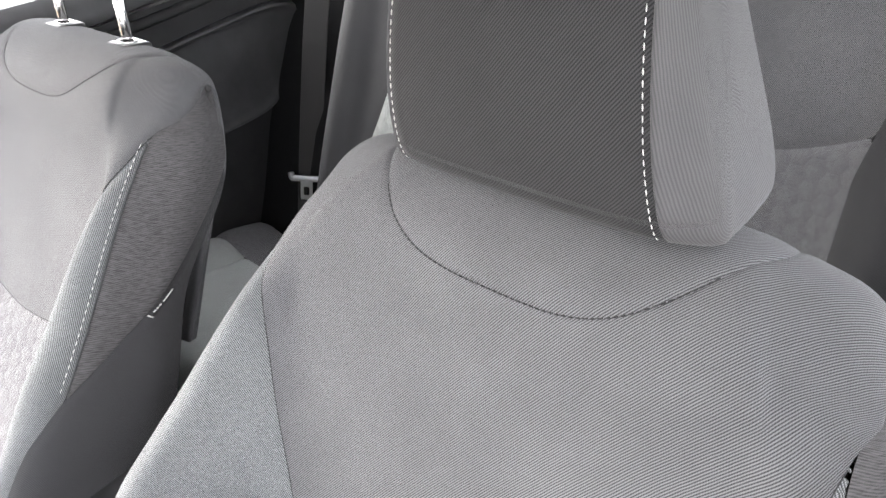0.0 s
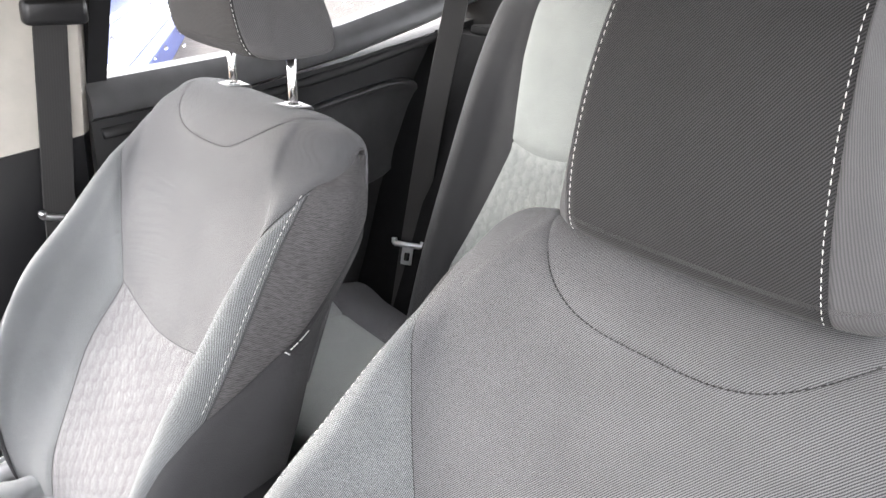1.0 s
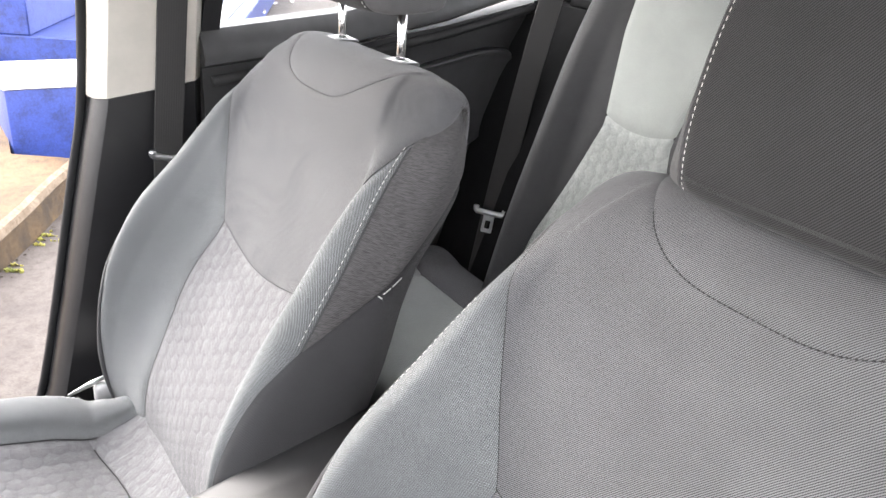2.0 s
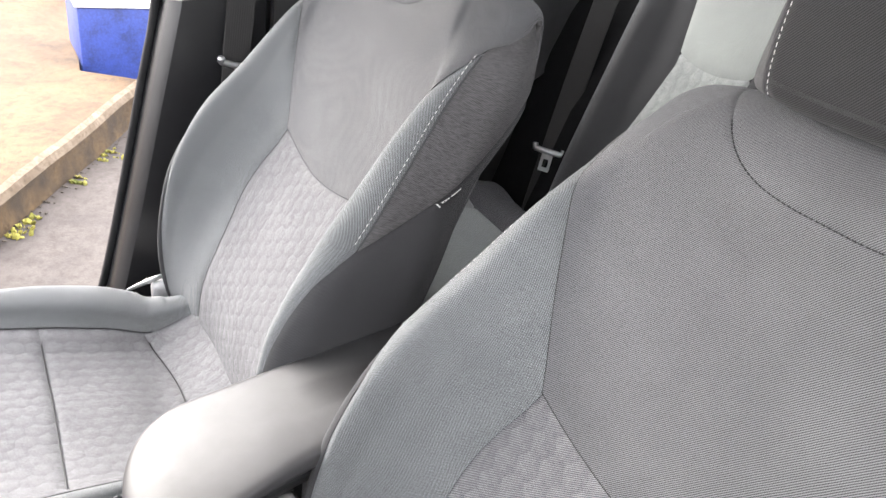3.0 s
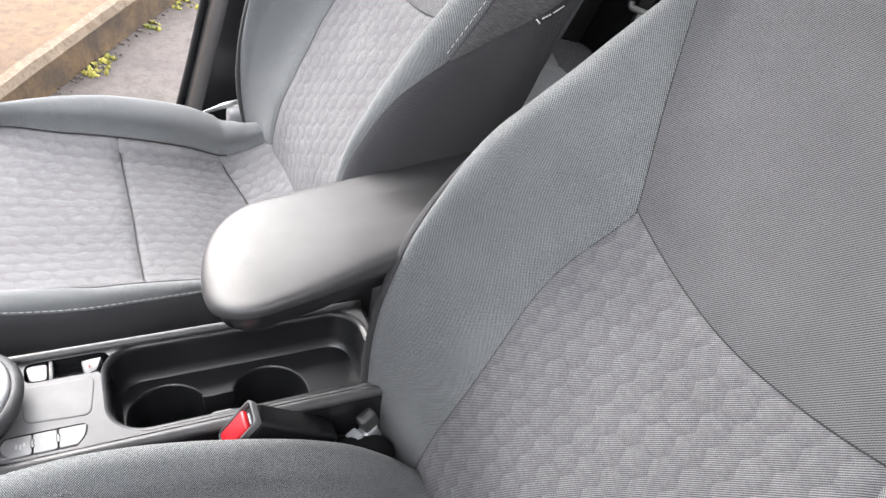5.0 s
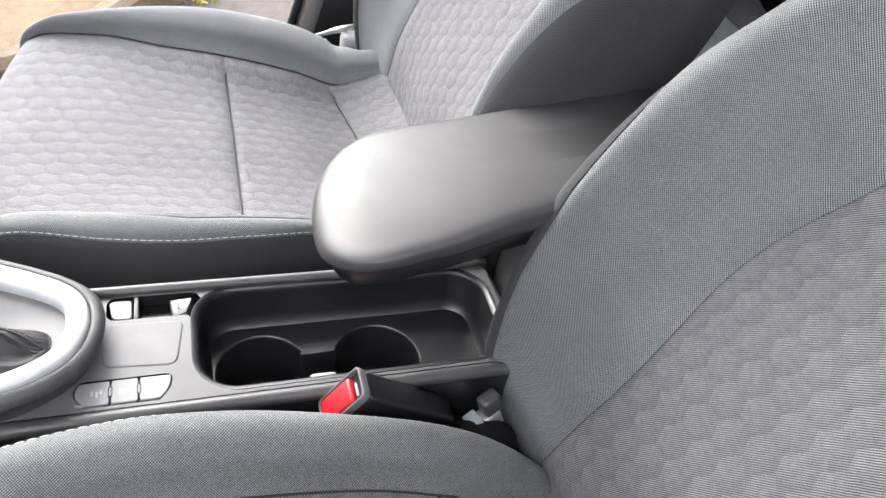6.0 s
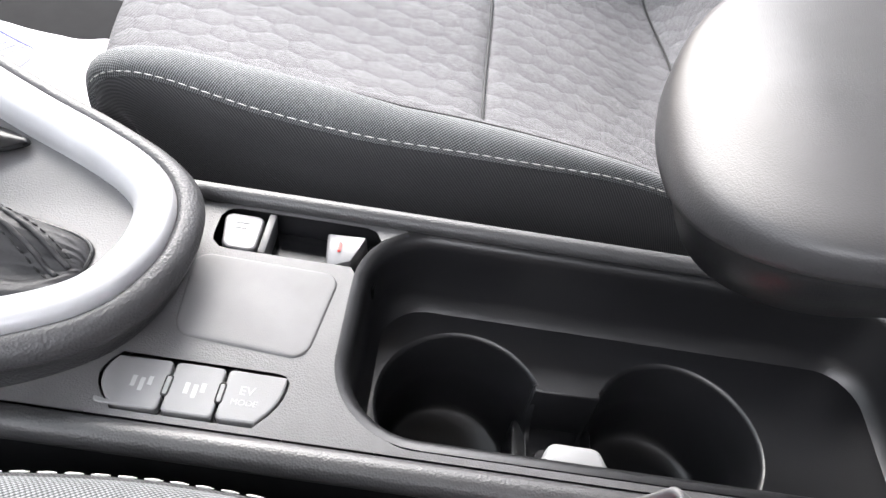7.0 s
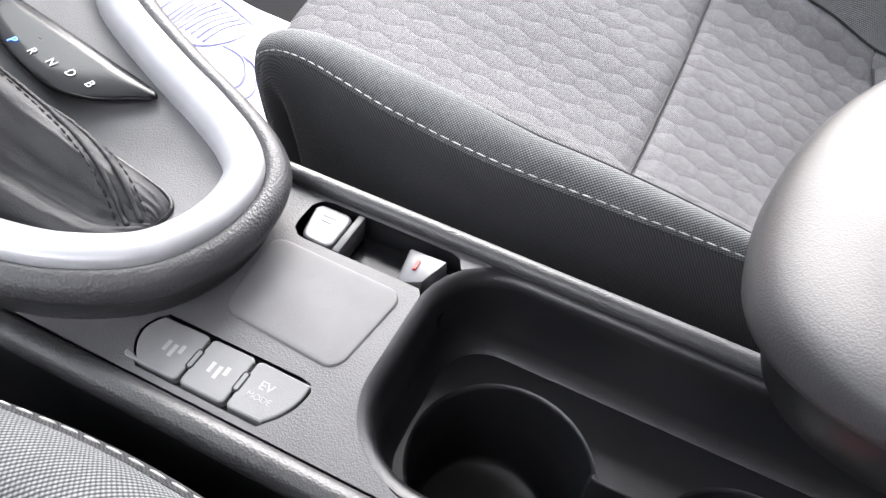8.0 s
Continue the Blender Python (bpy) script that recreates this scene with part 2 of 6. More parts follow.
# ---------------------------------------------------------------- mesh helpers
def mesh_object(name, verts, faces, material, parent=None, label="", uvs=None, smooth=True):
    me = bpy.data.meshes.new(name)
    me.from_pydata([tuple(map(float, v)) for v in verts], [], [tuple(int(k) for k in f) for f in faces])
    if uvs is not None:
        layer = me.uv_layers.new(name="UVMap")
        idx = np.empty(len(me.loops), dtype=np.int32)
        me.loops.foreach_get("vertex_index", idx)
        layer.data.foreach_set("uv", np.asarray(uvs, dtype=np.float32)[idx].ravel())
    me.materials.append(material)
    if smooth:
        me.polygons.foreach_set("use_smooth", [True] * len(me.polygons))
    me.update()
    ob = new(name, me)
    if parent is not None:
        ob.parent = parent
    if label:
        ob["label"] = label
    return ob


def part(name, bm, material, parent, label="", smooth=True):
    """Links a bmesh as one mesh object under a thing or a part."""
    me = bpy.data.meshes.new(name)
    bmesh.ops.recalc_face_normals(bm, faces=bm.faces)
    bm.to_mesh(me)
    bm.free()
    me.materials.append(material)
    if smooth:
        me.polygons.foreach_set("use_smooth", [True] * len(me.polygons))
        me.set_sharp_from_angle(angle=radians(40))
    ob = new(name, me)
    if parent is not None:
        ob.parent = parent
    if label:
        ob["label"] = label
    return ob


def empty(name, label, category, at=(0, 0, 0), group="", kind=""):
    ob = new(name)
    ob.location = at
    ob.empty_display_size = 0.05
    return tagged(ob, label, category, group, kind)


def box_bm(x0, x1, y0, y1, z0, z1, bevel=0.004, seg=2):
    bm = bmesh.new()
    bmesh.ops.create_cube(bm, size=1.0)
    for v in bm.verts:
        v.co = Vector(((x0 + x1) / 2 + v.co.x * (x1 - x0), (y0 + y1) / 2 + v.co.y * (y1 - y0), (z0 + z1) / 2 + v.co.z * (z1 - z0)))
    if bevel > 0:
        bmesh.ops.bevel(bm, geom=list(bm.edges), offset=bevel, segments=seg, affect="EDGES", profile=0.5)
    return bm


def catmull(points, n):
    """Points along a Catmull-Rom curve through the given ones (any dimension), and the index coordinate of each."""
    p = np.asarray(points, float)
    q = np.concatenate([2 * p[:1] - p[1:2], p, 2 * p[-1:] - p[-2:-1]])
    t = np.linspace(0, len(p) - 1, n)
    k = np.minimum(t.astype(int), len(p) - 2)
    f = (t - k)[:, None]
    a, b, c, d = q[k], q[k + 1], q[k + 2], q[k + 3]
    return 0.5 * (2 * b + (c - a) * f + (2 * a - 5 * b + 4 * c - d) * f**2 + (3 * b - a - 3 * c + d) * f**3), t


def loft(rings, closed=True, cap=False):
    """Verts and faces of a skin over rings of equal length."""
    rings = [np.asarray(r, float) for r in rings]
    n = len(rings[0])
    verts = np.concatenate(rings)
    faces = []
    for r in range(len(rings) - 1):
        for k in range(n if closed else n - 1):
            a, b = r * n + k, r * n + (k + 1) % n
            faces.append((a, b, b + n, a + n))
    if cap:
        faces.append(tuple(range(n - 1, -1, -1)))
        faces.append(tuple((len(rings) - 1) * n + k for k in range(n)))
    return verts, faces


def tube(points, radius, sides=8, flat=1.0, up=(0, 0, 1)):
    """Verts and faces of a round or flattened bar along points."""
    p = np.asarray(points, float)
    tan = np.gradient(p, axis=0)
    tan /= np.linalg.norm(tan, axis=1)[:, None] + 1e-12
    upv = np.tile(np.asarray(up, float), (len(p), 1))
    side = np.cross(tan, upv)
    bad = np.linalg.norm(side, axis=1) < 1e-4
    side[bad] = np.cross(tan[bad], (1.0, 0.0, 0.0))
    side /= np.linalg.norm(side, axis=1)[:, None]
    nor = np.cross(side, tan)
    ang = np.linspace(0, 2 * np.pi, sides, endpoint=False)
    rad = np.broadcast_to(np.asarray(radius, float), (len(p),))
    rings = [p[k] + rad[k] * (np.cos(ang)[:, None] * side[k] + flat * np.sin(ang)[:, None] * nor[k]) for k in range(len(p))]
    return loft(rings, True, True)


def rounded(x0, x1, y0, y1, r, n=8):
    """Outline of a rounded rectangle, counter-clockwise, 4 * n points."""
    out = []
    for cx, cy, a0 in ((x1 - r, y1 - r, 0), (x0 + r, y1 - r, 90), (x0 + r, y0 + r, 180), (x1 - r, y0 + r, 270)):
        for k in range(n):
            a = radians(a0 + 90 * k / (n - 1))
            out.append((cx + r * math.cos(a), cy + r * math.sin(a)))
    return np.array(out)


def rr_dist(x, y, x0, x1, y0, y1, r):
    """Signed distance to a rounded rectangle, positive inside."""
    qx = np.abs(x - (x0 + x1) / 2) - (x1 - x0) / 2 + r
    qy = np.abs(y - (y0 + y1) / 2) - (y1 - y0) / 2 + r
    return -(np.hypot(np.maximum(qx, 0), np.maximum(qy, 0)) + np.minimum(np.maximum(qx, qy), 0) - r)


def clip_grid(field):
    """Cuts a grid of quads along the zero line of a field; keeps where it is positive.
    Returns rows (i, j, weights as pairs) for the new vertices and the faces."""
    nv, nu = field.shape
    ids = -np.ones((nv, nu), dtype=int)
    inside = field > 0
    ids[inside] = np.arange(inside.sum())
    src = [(i, j, i, j, 0.0) for i, j in zip(*np.nonzero(inside))]
    cut, faces = {}, []
    full = inside[:-1, :-1] & inside[1:, :-1] & inside[1:, 1:] & inside[:-1, 1:]
    some = (inside[:-1, :-1] | inside[1:, :-1] | inside[1:, 1:] | inside[:-1, 1:]) & ~full
    for i, j in zip(*np.nonzero(full)):
        faces.append((ids[i, j], ids[i, j + 1], ids[i + 1, j + 1], ids[i + 1, j]))
    for i, j in zip(*np.nonzero(some)):
        ring = [(i, j), (i, j + 1), (i + 1, j + 1), (i + 1, j)]
        poly = []
        for a, b in zip(ring, ring[1:] + ring[:1]):
            if inside[a]:
                poly.append(ids[a])
            if inside[a] != inside[b]:
                key = (a, b) if a < b else (b, a)
                if key not in cut:
                    fa, fb = field[key[0]], field[key[1]]
                    cut[key] = len(src)
                    src.append((*key[0], *key[1], fa / (fa - fb)))
                poly.append(cut[key])
        if len(poly) >= 3:
            faces.append(tuple(poly))
    return src, faces


class Sheet:
    """A padded surface: a grid of points P[v, u] with cloth coordinates A (across) and B (along), in metres."""

    def __init__(self, P, A, B):
        self.P, self.A, self.B = P, A, B
        du, dv = np.gradient(P, axis=1), np.gradient(P, axis=0)
        n = np.cross(du, dv)
        self.N = n / (np.linalg.norm(n, axis=2)[:, :, None] + 1e-12)

    def panel(self, name, field, material, parent, label="", puff=0.0, tuck=0.004, width=0.008, relief=None):
        """One cloth panel: the part of the sheet where field (metres from its edge) is positive, with tucked-in edges."""
        src, faces = clip_grid(field)
        i0, j0, i1, j1, w = (np.array(c) for c in zip(*src))
        w = w[:, None]

        def mixed(g):
            g = g if g.ndim == 3 else g[:, :, None]
            return g[i0, j0] * (1 - w) + g[i1, j1] * w

        d = np.maximum(mixed(field), 0)
        lift = puff * (1 - np.exp(-d / 0.03)) - tuck * np.exp(-((d / width) ** 1.5))
        if relief is not None:
            lift = lift + mixed(relief)
        verts = mixed(self.P) + mixed(self.N) * lift
        uvs = np.concatenate([mixed(self.A), mixed(self.B)], axis=1)
        return mesh_object(name, verts, faces, material, parent, label, uvs)

    def core(self, name, material, parent, depth=0.005, step=3):
        P = (self.P - self.N * depth)[::step, ::step]
        nv, nu = P.shape[:2]
        faces = [(i * nu + j, i * nu + j + 1, (i + 1) * nu + j + 1, (i + 1) * nu + j) for i in range(nv - 1) for j in range(nu - 1)]
        return mesh_object(name, P.reshape(-1, 3), faces, material, parent)

    def at(self, a, b, lift=0.0):
        """Points on the sheet at cloth coordinates, found row by row."""
        rows = self.B[:, self.B.shape[1] // 2]
        out = []
        for x, y in zip(np.atleast_1d(a), np.atleast_1d(b)):
            r = np.interp(y, rows, np.arange(len(rows)))
            i = min(int(r), len(rows) - 2)
            f = r - i
            pair = []
            for k in (i, i + 1):
                c = np.interp(x, self.A[k], np.arange(self.A.shape[1]))
                j = min(int(c), self.A.shape[1] - 2)
                g = c - j
                pair.append((self.P[k, j] * (1 - g) + self.P[k, j + 1] * g) + lift * self.N[k, j])
            out.append(pair[0] * (1 - f) + pair[1] * f)
        return np.array(out)


def loaf(spine, profiles, nu=221, nv=190, rear=None):
    """A sheet swept along a spine in the (y, z) plane. profiles: for each spine point the half cross-section as rows (x, out),
    from the middle outwards. rear: how far, from 0 to 1, the flanks below the seventh point run straight to the rear. Returns the sheet and, per row, the cloth coordinate of each profile point."""
    spine = np.asarray(spine, float)
    prof = np.asarray(profiles, float)
    line, t = catmull(spine, 2000)
    seg = np.r_[0, np.cumsum(np.linalg.norm(np.diff(line, axis=0), axis=1))]
    B = np.linspace(0, seg[-1], nv)
    tt = np.interp(B, seg, t)
    yz = np.stack([np.interp(tt, t, line[:, k]) for k in range(2)], 1)
    tan = np.gradient(yz, axis=0)
    tan /= np.linalg.norm(tan, axis=1)[:, None]
    out = np.stack([-tan[:, 1], tan[:, 0]], 1)
    flat, pt = catmull(prof.reshape(len(prof), -1), 2000)
    rows = np.stack([np.interp(tt, pt, flat[:, k]) for k in range(flat.shape[1])], 1).reshape(nv, prof.shape[1], 2)
    turn = np.zeros(nv) if rear is None else np.interp(tt, np.arange(len(rear)), rear)
    half = nu // 2 + 1
    P, A, knots = np.zeros((nv, nu, 3)), np.zeros((nv, nu)), np.zeros((nv, prof.shape[1]))
    for r in range(nv):
        c, ct = catmull(np.concatenate([rows[r][:0:-1] * (-1, 1), rows[r]]), 801)
        c, ct = c[400:], ct[400:] - (prof.shape[1] - 1)
        arc = np.r_[0, np.cumsum(np.linalg.norm(np.diff(c, axis=0), axis=1))]
        knots[r] = np.interp(np.arange(prof.shape[1]), ct, arc)
        a = np.linspace(0, arc[-1], half)
        x, d = np.interp(a, arc, c[:, 0]), np.interp(a, arc, c[:, 1])
        brim = rows[r, 6, 1] if turn[r] > 0 else -9.0
        way = turn[r] * np.array((0.97, -0.24)) - (1 - turn[r]) * out[r]
        way /= np.linalg.norm(way) + 1e-9
        up, down = np.maximum(d, brim), np.maximum(brim - d, 0)
        p = np.stack([x, yz[r, 0] + out[r, 0] * up + way[0] * down, yz[r, 1] + out[r, 1] * up + way[1] * down], 1)
        P[r, half - 1:] = p
        P[r, :half] = (p * (-1, 1, 1))[::-1]
        A[r, half - 1:] = a
        A[r, :half] = -a[::-1]
    return Sheet(P, A, np.tile(B[:, None], (1, nu))), knots, B, yz


def stitches(points, material, parent, name="stitching", length=0.0065, gap=0.0035, r=0.0009):
    """A row of short thread stitches along a line of points, in one mesh."""
    p = np.asarray(points, float)
    seg = np.r_[0, np.cumsum(np.linalg.norm(np.diff(p, axis=0), axis=1))]
    verts, faces = [], []
    s = 0.002
    while s + length < seg[-1]:
        q = np.stack([np.interp(np.linspace(s, s + length, 4), seg, p[:, k]) for k in range(3)], 1)
        v, f = tube(q, np.array([0.5, 1, 1, 0.5]) * r, 5)
        faces += [tuple(k + len(verts) for k in face) for face in f]
        verts += list(v)
        s += length + gap
    return mesh_object(name, verts, faces, material, parent)


# ---------------------------------------------------------------- front seats
def by_z(B, yz, z):
    """Cloth coordinate along the backrest at which its middle first reaches a height."""
    top = int(np.argmax(yz[:, 1]))
    return float(np.interp(z, yz[: top + 1, 1], B[: top + 1]))


def eased(x, xs, ys):
    """Smooth curve through the points (xs, ys), read at x."""
    q, _ = catmull(list(zip(xs, ys)), 400)
    return np.interp(x, q[:, 0], q[:, 1])


def build_backrest(seat, drop):
    spine = [(0.339, -0.17), (0.327, -0.09), (0.334, 0.03), (0.387, 0.15), (0.455, 0.27), (0.494, 0.379), (0.530, 0.468), (0.546, 0.540),
             (0.578, 0.572), (0.612, 0.584), (0.653, 0.577), (0.678, 0.540), (0.682, 0.443), (0.670, 0.36), (0.62, 0.20)]
    rows = []
    for xi, e, xm, m, xc, b, xp, p, w, q, s1, s2 in (
        (0.195, 0.010, 0.225, -0.011, 0.241, -0.018, 0.257, -0.033, 0.260, -0.034, 0.053, 0.088),
        (0.192, 0.012, 0.228, 0.019, 0.244, 0.027, 0.264, 0.007, 0.267, -0.016, 0.053, 0.098),
        (0.186, 0.012, 0.233, 0.036, 0.252, 0.058, 0.276, 0.034, 0.282, -0.003, 0.052, 0.104),
        (0.174, 0.012, 0.223, 0.055, 0.246, 0.095, 0.278, 0.071, 0.283, 0.012, 0.043, 0.086),
        (0.160, 0.010, 0.210, 0.053, 0.238, 0.095, 0.272, 0.071, 0.279, 0.012, 0.030, 0.060),
        (0.162, 0.008, 0.198, 0.031, 0.223, 0.056, 0.251, 0.036, 0.262, -0.010, 0.034, 0.066),
        (0.175, 0.006, 0.197, 0.018, 0.214, 0.026, 0.231, 0.010, 0.244, -0.024, 0.064, 0.118),
        (0.160, 0.000, 0.178, -0.007, 0.196, -0.015, 0.219, -0.029, 0.231, -0.044, 0.080, 0.124),
        (0.140, 0.000, 0.160, -0.006, 0.181, -0.014, 0.207, -0.027, 0.222, -0.041, 0.070, 0.104),
        (0.130, 0.000, 0.149, -0.003, 0.168, -0.006, 0.195, -0.014, 0.214, -0.028, 0.046, 0.072),
        (0.128, 0.000, 0.147, -0.002, 0.167, -0.004, 0.195, -0.009, 0.213, -0.020, 0.025, 0.031),
        (0.122, 0.000, 0.144, -0.002, 0.166, -0.004, 0.190, -0.010, 0.204, -0.022, 0.030, 0.036),
        (0.117, 0.000, 0.137, -0.002, 0.156, -0.004, 0.178, -0.010, 0.191, -0.022, 0.031, 0.036),
        (0.105, 0.000, 0.120, -0.002, 0.134, -0.005, 0.149, -0.012, 0.158, -0.024, 0.030, 0.034),
        (0.100, 0.000, 0.113, -0.002, 0.126, -0.005, 0.140, -0.012, 0.148, -0.024, 0.030, 0.034),
    ):
        if drop and 7 <= len(rows) <= 10:
            # on the driver's seat the top flanks are short
            s1, s2 = -q + 0.4 * (s1 + q), -q + 0.4 * (s2 + q)
        rows.append([(0, 0), (0.5 * xi, 0), (xi, e), (xm, m), (xc, b), (xp, p), (w, q), (w, -s1), (w - 0.012 - (0.6 * max(0.0, s2 - 0.085) + 0.012 * (0.125 < xi < 0.135) if xi < 0.18 else 0), -s2)])
    sheet, knots, B1, yz = loaf(spine, rows, 231, 230, (0, 0, 0, 0, 0.1, 0.45, 0.9, 0.5, 0.15, 0, 0, 0, 0, 0, 0) if drop else (0, 0, 0, 0, 0, 0.4, 1, 1, 1, 1, 0.6, 0, 0, 0, 0))
    P = sheet.P.copy()
    top = np.clip((P[..., 2] - 0.36) / 0.18, 0, 1)
    P[..., 2] -= drop * (P[..., 0] / 0.2) ** 2 * top
    # even out the padding round the shoulders
    soft_part = (np.clip((P[..., 2] - 0.46) / 0.05, 0, 1) * np.clip((np.abs(sheet.A) - 0.185) / 0.04, 0, 1))[..., None]
    Q = P.copy()
    for _ in range(14):
        Q[1:-1, 1:-1] = (Q[1:-1, 1:-1] * 2 + Q[:-2, 1:-1] + Q[2:, 1:-1] + Q[1:-1, :-2] + Q[1:-1, 2:]) / 6
    P = P * (1 - soft_part) + Q * soft_part
    sheet = Sheet(P, sheet.A, sheet.B)
    A, B = sheet.A, sheet.B
    a = np.abs(A)
    z = lambda h: by_z(B1, yz, h)  # noqa: E731
    kp = knots[:, 5][:, None] * np.ones_like(A)
    b_c, b_u, b_y = z(0.2954), z(0.2728), z(0.5328)
    corner, neck = 0.1375, 0.151
    flare = eased(B1, [b_c, 0.616, 0.669, 0.705, 0.743, 0.770, 0.800, 0.825, 0.860, 0.900, 0.930, B1[-1]], [corner, 0.186, 0.2076, 0.2165, 0.2260, 0.2355, 0.2420, 0.2480, 0.2480, 0.2290, 0.2080, 0.19])[:, None]
    taper = eased(B1, [z(-0.15), z(0.05), z(0.20), b_c], [0.1787, 0.1481, 0.1586, corner])[:, None]
    hem = b_u + (b_c - b_u) * (a / corner) ** 1.9
    yoke_low = b_y + 0.106 * (a / neck) ** 3.3
    yoke = np.minimum(neck + 0.002 - a, B - yoke_low)
    chest = np.minimum(np.minimum(flare - a, B - hem), -yoke)
    insert = np.minimum(taper - a, hem - B)
    inner = np.where(B < b_c, taper, flare)
    b_l = 0.4846 + 3.9 * (a - 0.3214)
    outer = np.where(B > 0.80, flare, np.maximum(kp, np.where(B < b_c, 0, flare)))
    fold = np.interp(B1, [0.0, 0.10, 0.19, 0.253, 0.3055, 0.342, 0.416, 0.4425, 0.4846], [0.235, 0.252, 0.270, 0.287, 0.296, 0.303, 0.311, 0.316, 0.3205])[:, None]
    kl = np.where(B < 0.4846, np.minimum(fold, kp + 0.004), kp)
    back = Sheet(sheet.P[:, 30:-30], A[:, 30:-30], B[:, 30:-30]).core("backrest", CORE, seat)
    sheet.panel("yoke_panel", yoke, CAP, back, tuck=0.0014, width=0.003)
    sheet.panel("chest_panel", chest, CAP, back, tuck=0.0014, width=0.003)
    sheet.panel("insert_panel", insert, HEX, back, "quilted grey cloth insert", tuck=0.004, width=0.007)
    for sgn in (-1, 1):
        side = A * sgn
        if sgn < 0:
            kl = kl - 0.012 * eased(B1, [0.0, 0.10, 0.20, 0.30, 0.40, 0.47, 0.52, B1[-1]], [0.2, 0.6, 1.0, 1.0, 0.7, 0.15, 0.0, 0.0])[:, None]
        else:
            kl = np.where(B < 0.4846, np.minimum(fold, kp + 0.004), kp)
        sheet.panel("bolster", np.minimum(np.minimum(side - inner, kl - side), 0.80 - B), BASKET, back, puff=0.003, tuck=0.003, width=0.006)
        sheet.panel("side_panel", np.minimum(side - outer, (B - b_l) / 4.03), SLUB, back, "dark slubbed cloth", tuck=0.002, width=0.004)
        sheet.panel("lower_side", np.minimum(side - kl, (b_l - B) / 4.03), SIDE, back, tuck=0.002, width=0.004)
        bb = np.linspace(z(0.286), z(0.44 if drop else 0.520), 60)
        line = np.interp(bb, B1, knots[:, 5]) - 0.006
        stitches(sheet.at(sgn * line, bb, 0.0006), THREAD, back, "stitching", length=0.005, gap=0.003, r=0.00045)
        v, f = tube(sheet.at(sgn * (line + 0.006), bb, 0.0005), 0.0014, 6)
        mesh_object("piping", v, f, BASKET, back)
        bb = np.linspace(0.4846, 0.63, 40)
        stitches(sheet.at(sgn * (0.3214 + (bb - 0.4846) / 3.9), bb, 0.0001), SEAM, back, "seam", length=0.003, gap=0.001, r=0.0006)
    # dark seam threads in the joints
    xs = np.linspace(-0.118, 0.13, 90)
    stitches(sheet.at(xs, b_y + 0.106 * (np.abs(xs) / neck) ** 3.3, -0.0004), SEAM, back, "seam", length=0.0035, gap=0.0012, r=0.0006)
    xs = np.linspace(-corner, corner, 80)
    v, f = tube(sheet.at(xs, b_u + (b_c - b_u) * (np.abs(xs) / corner) ** 1.9, -0.0014), 0.0007, 5)
    mesh_object("seam", v, f, SEAM, back)
    for sgn in (-1, 1):
        bb = np.linspace(b_c, z(0.520), 60)
        fl = np.interp(bb, B1, flare[:, 0])
        v, f = tube(sheet.at(sgn * fl, bb, -0.0016), 0.0006, 5)
        mesh_object("seam", v, f, SEAM, back)
    return sheet


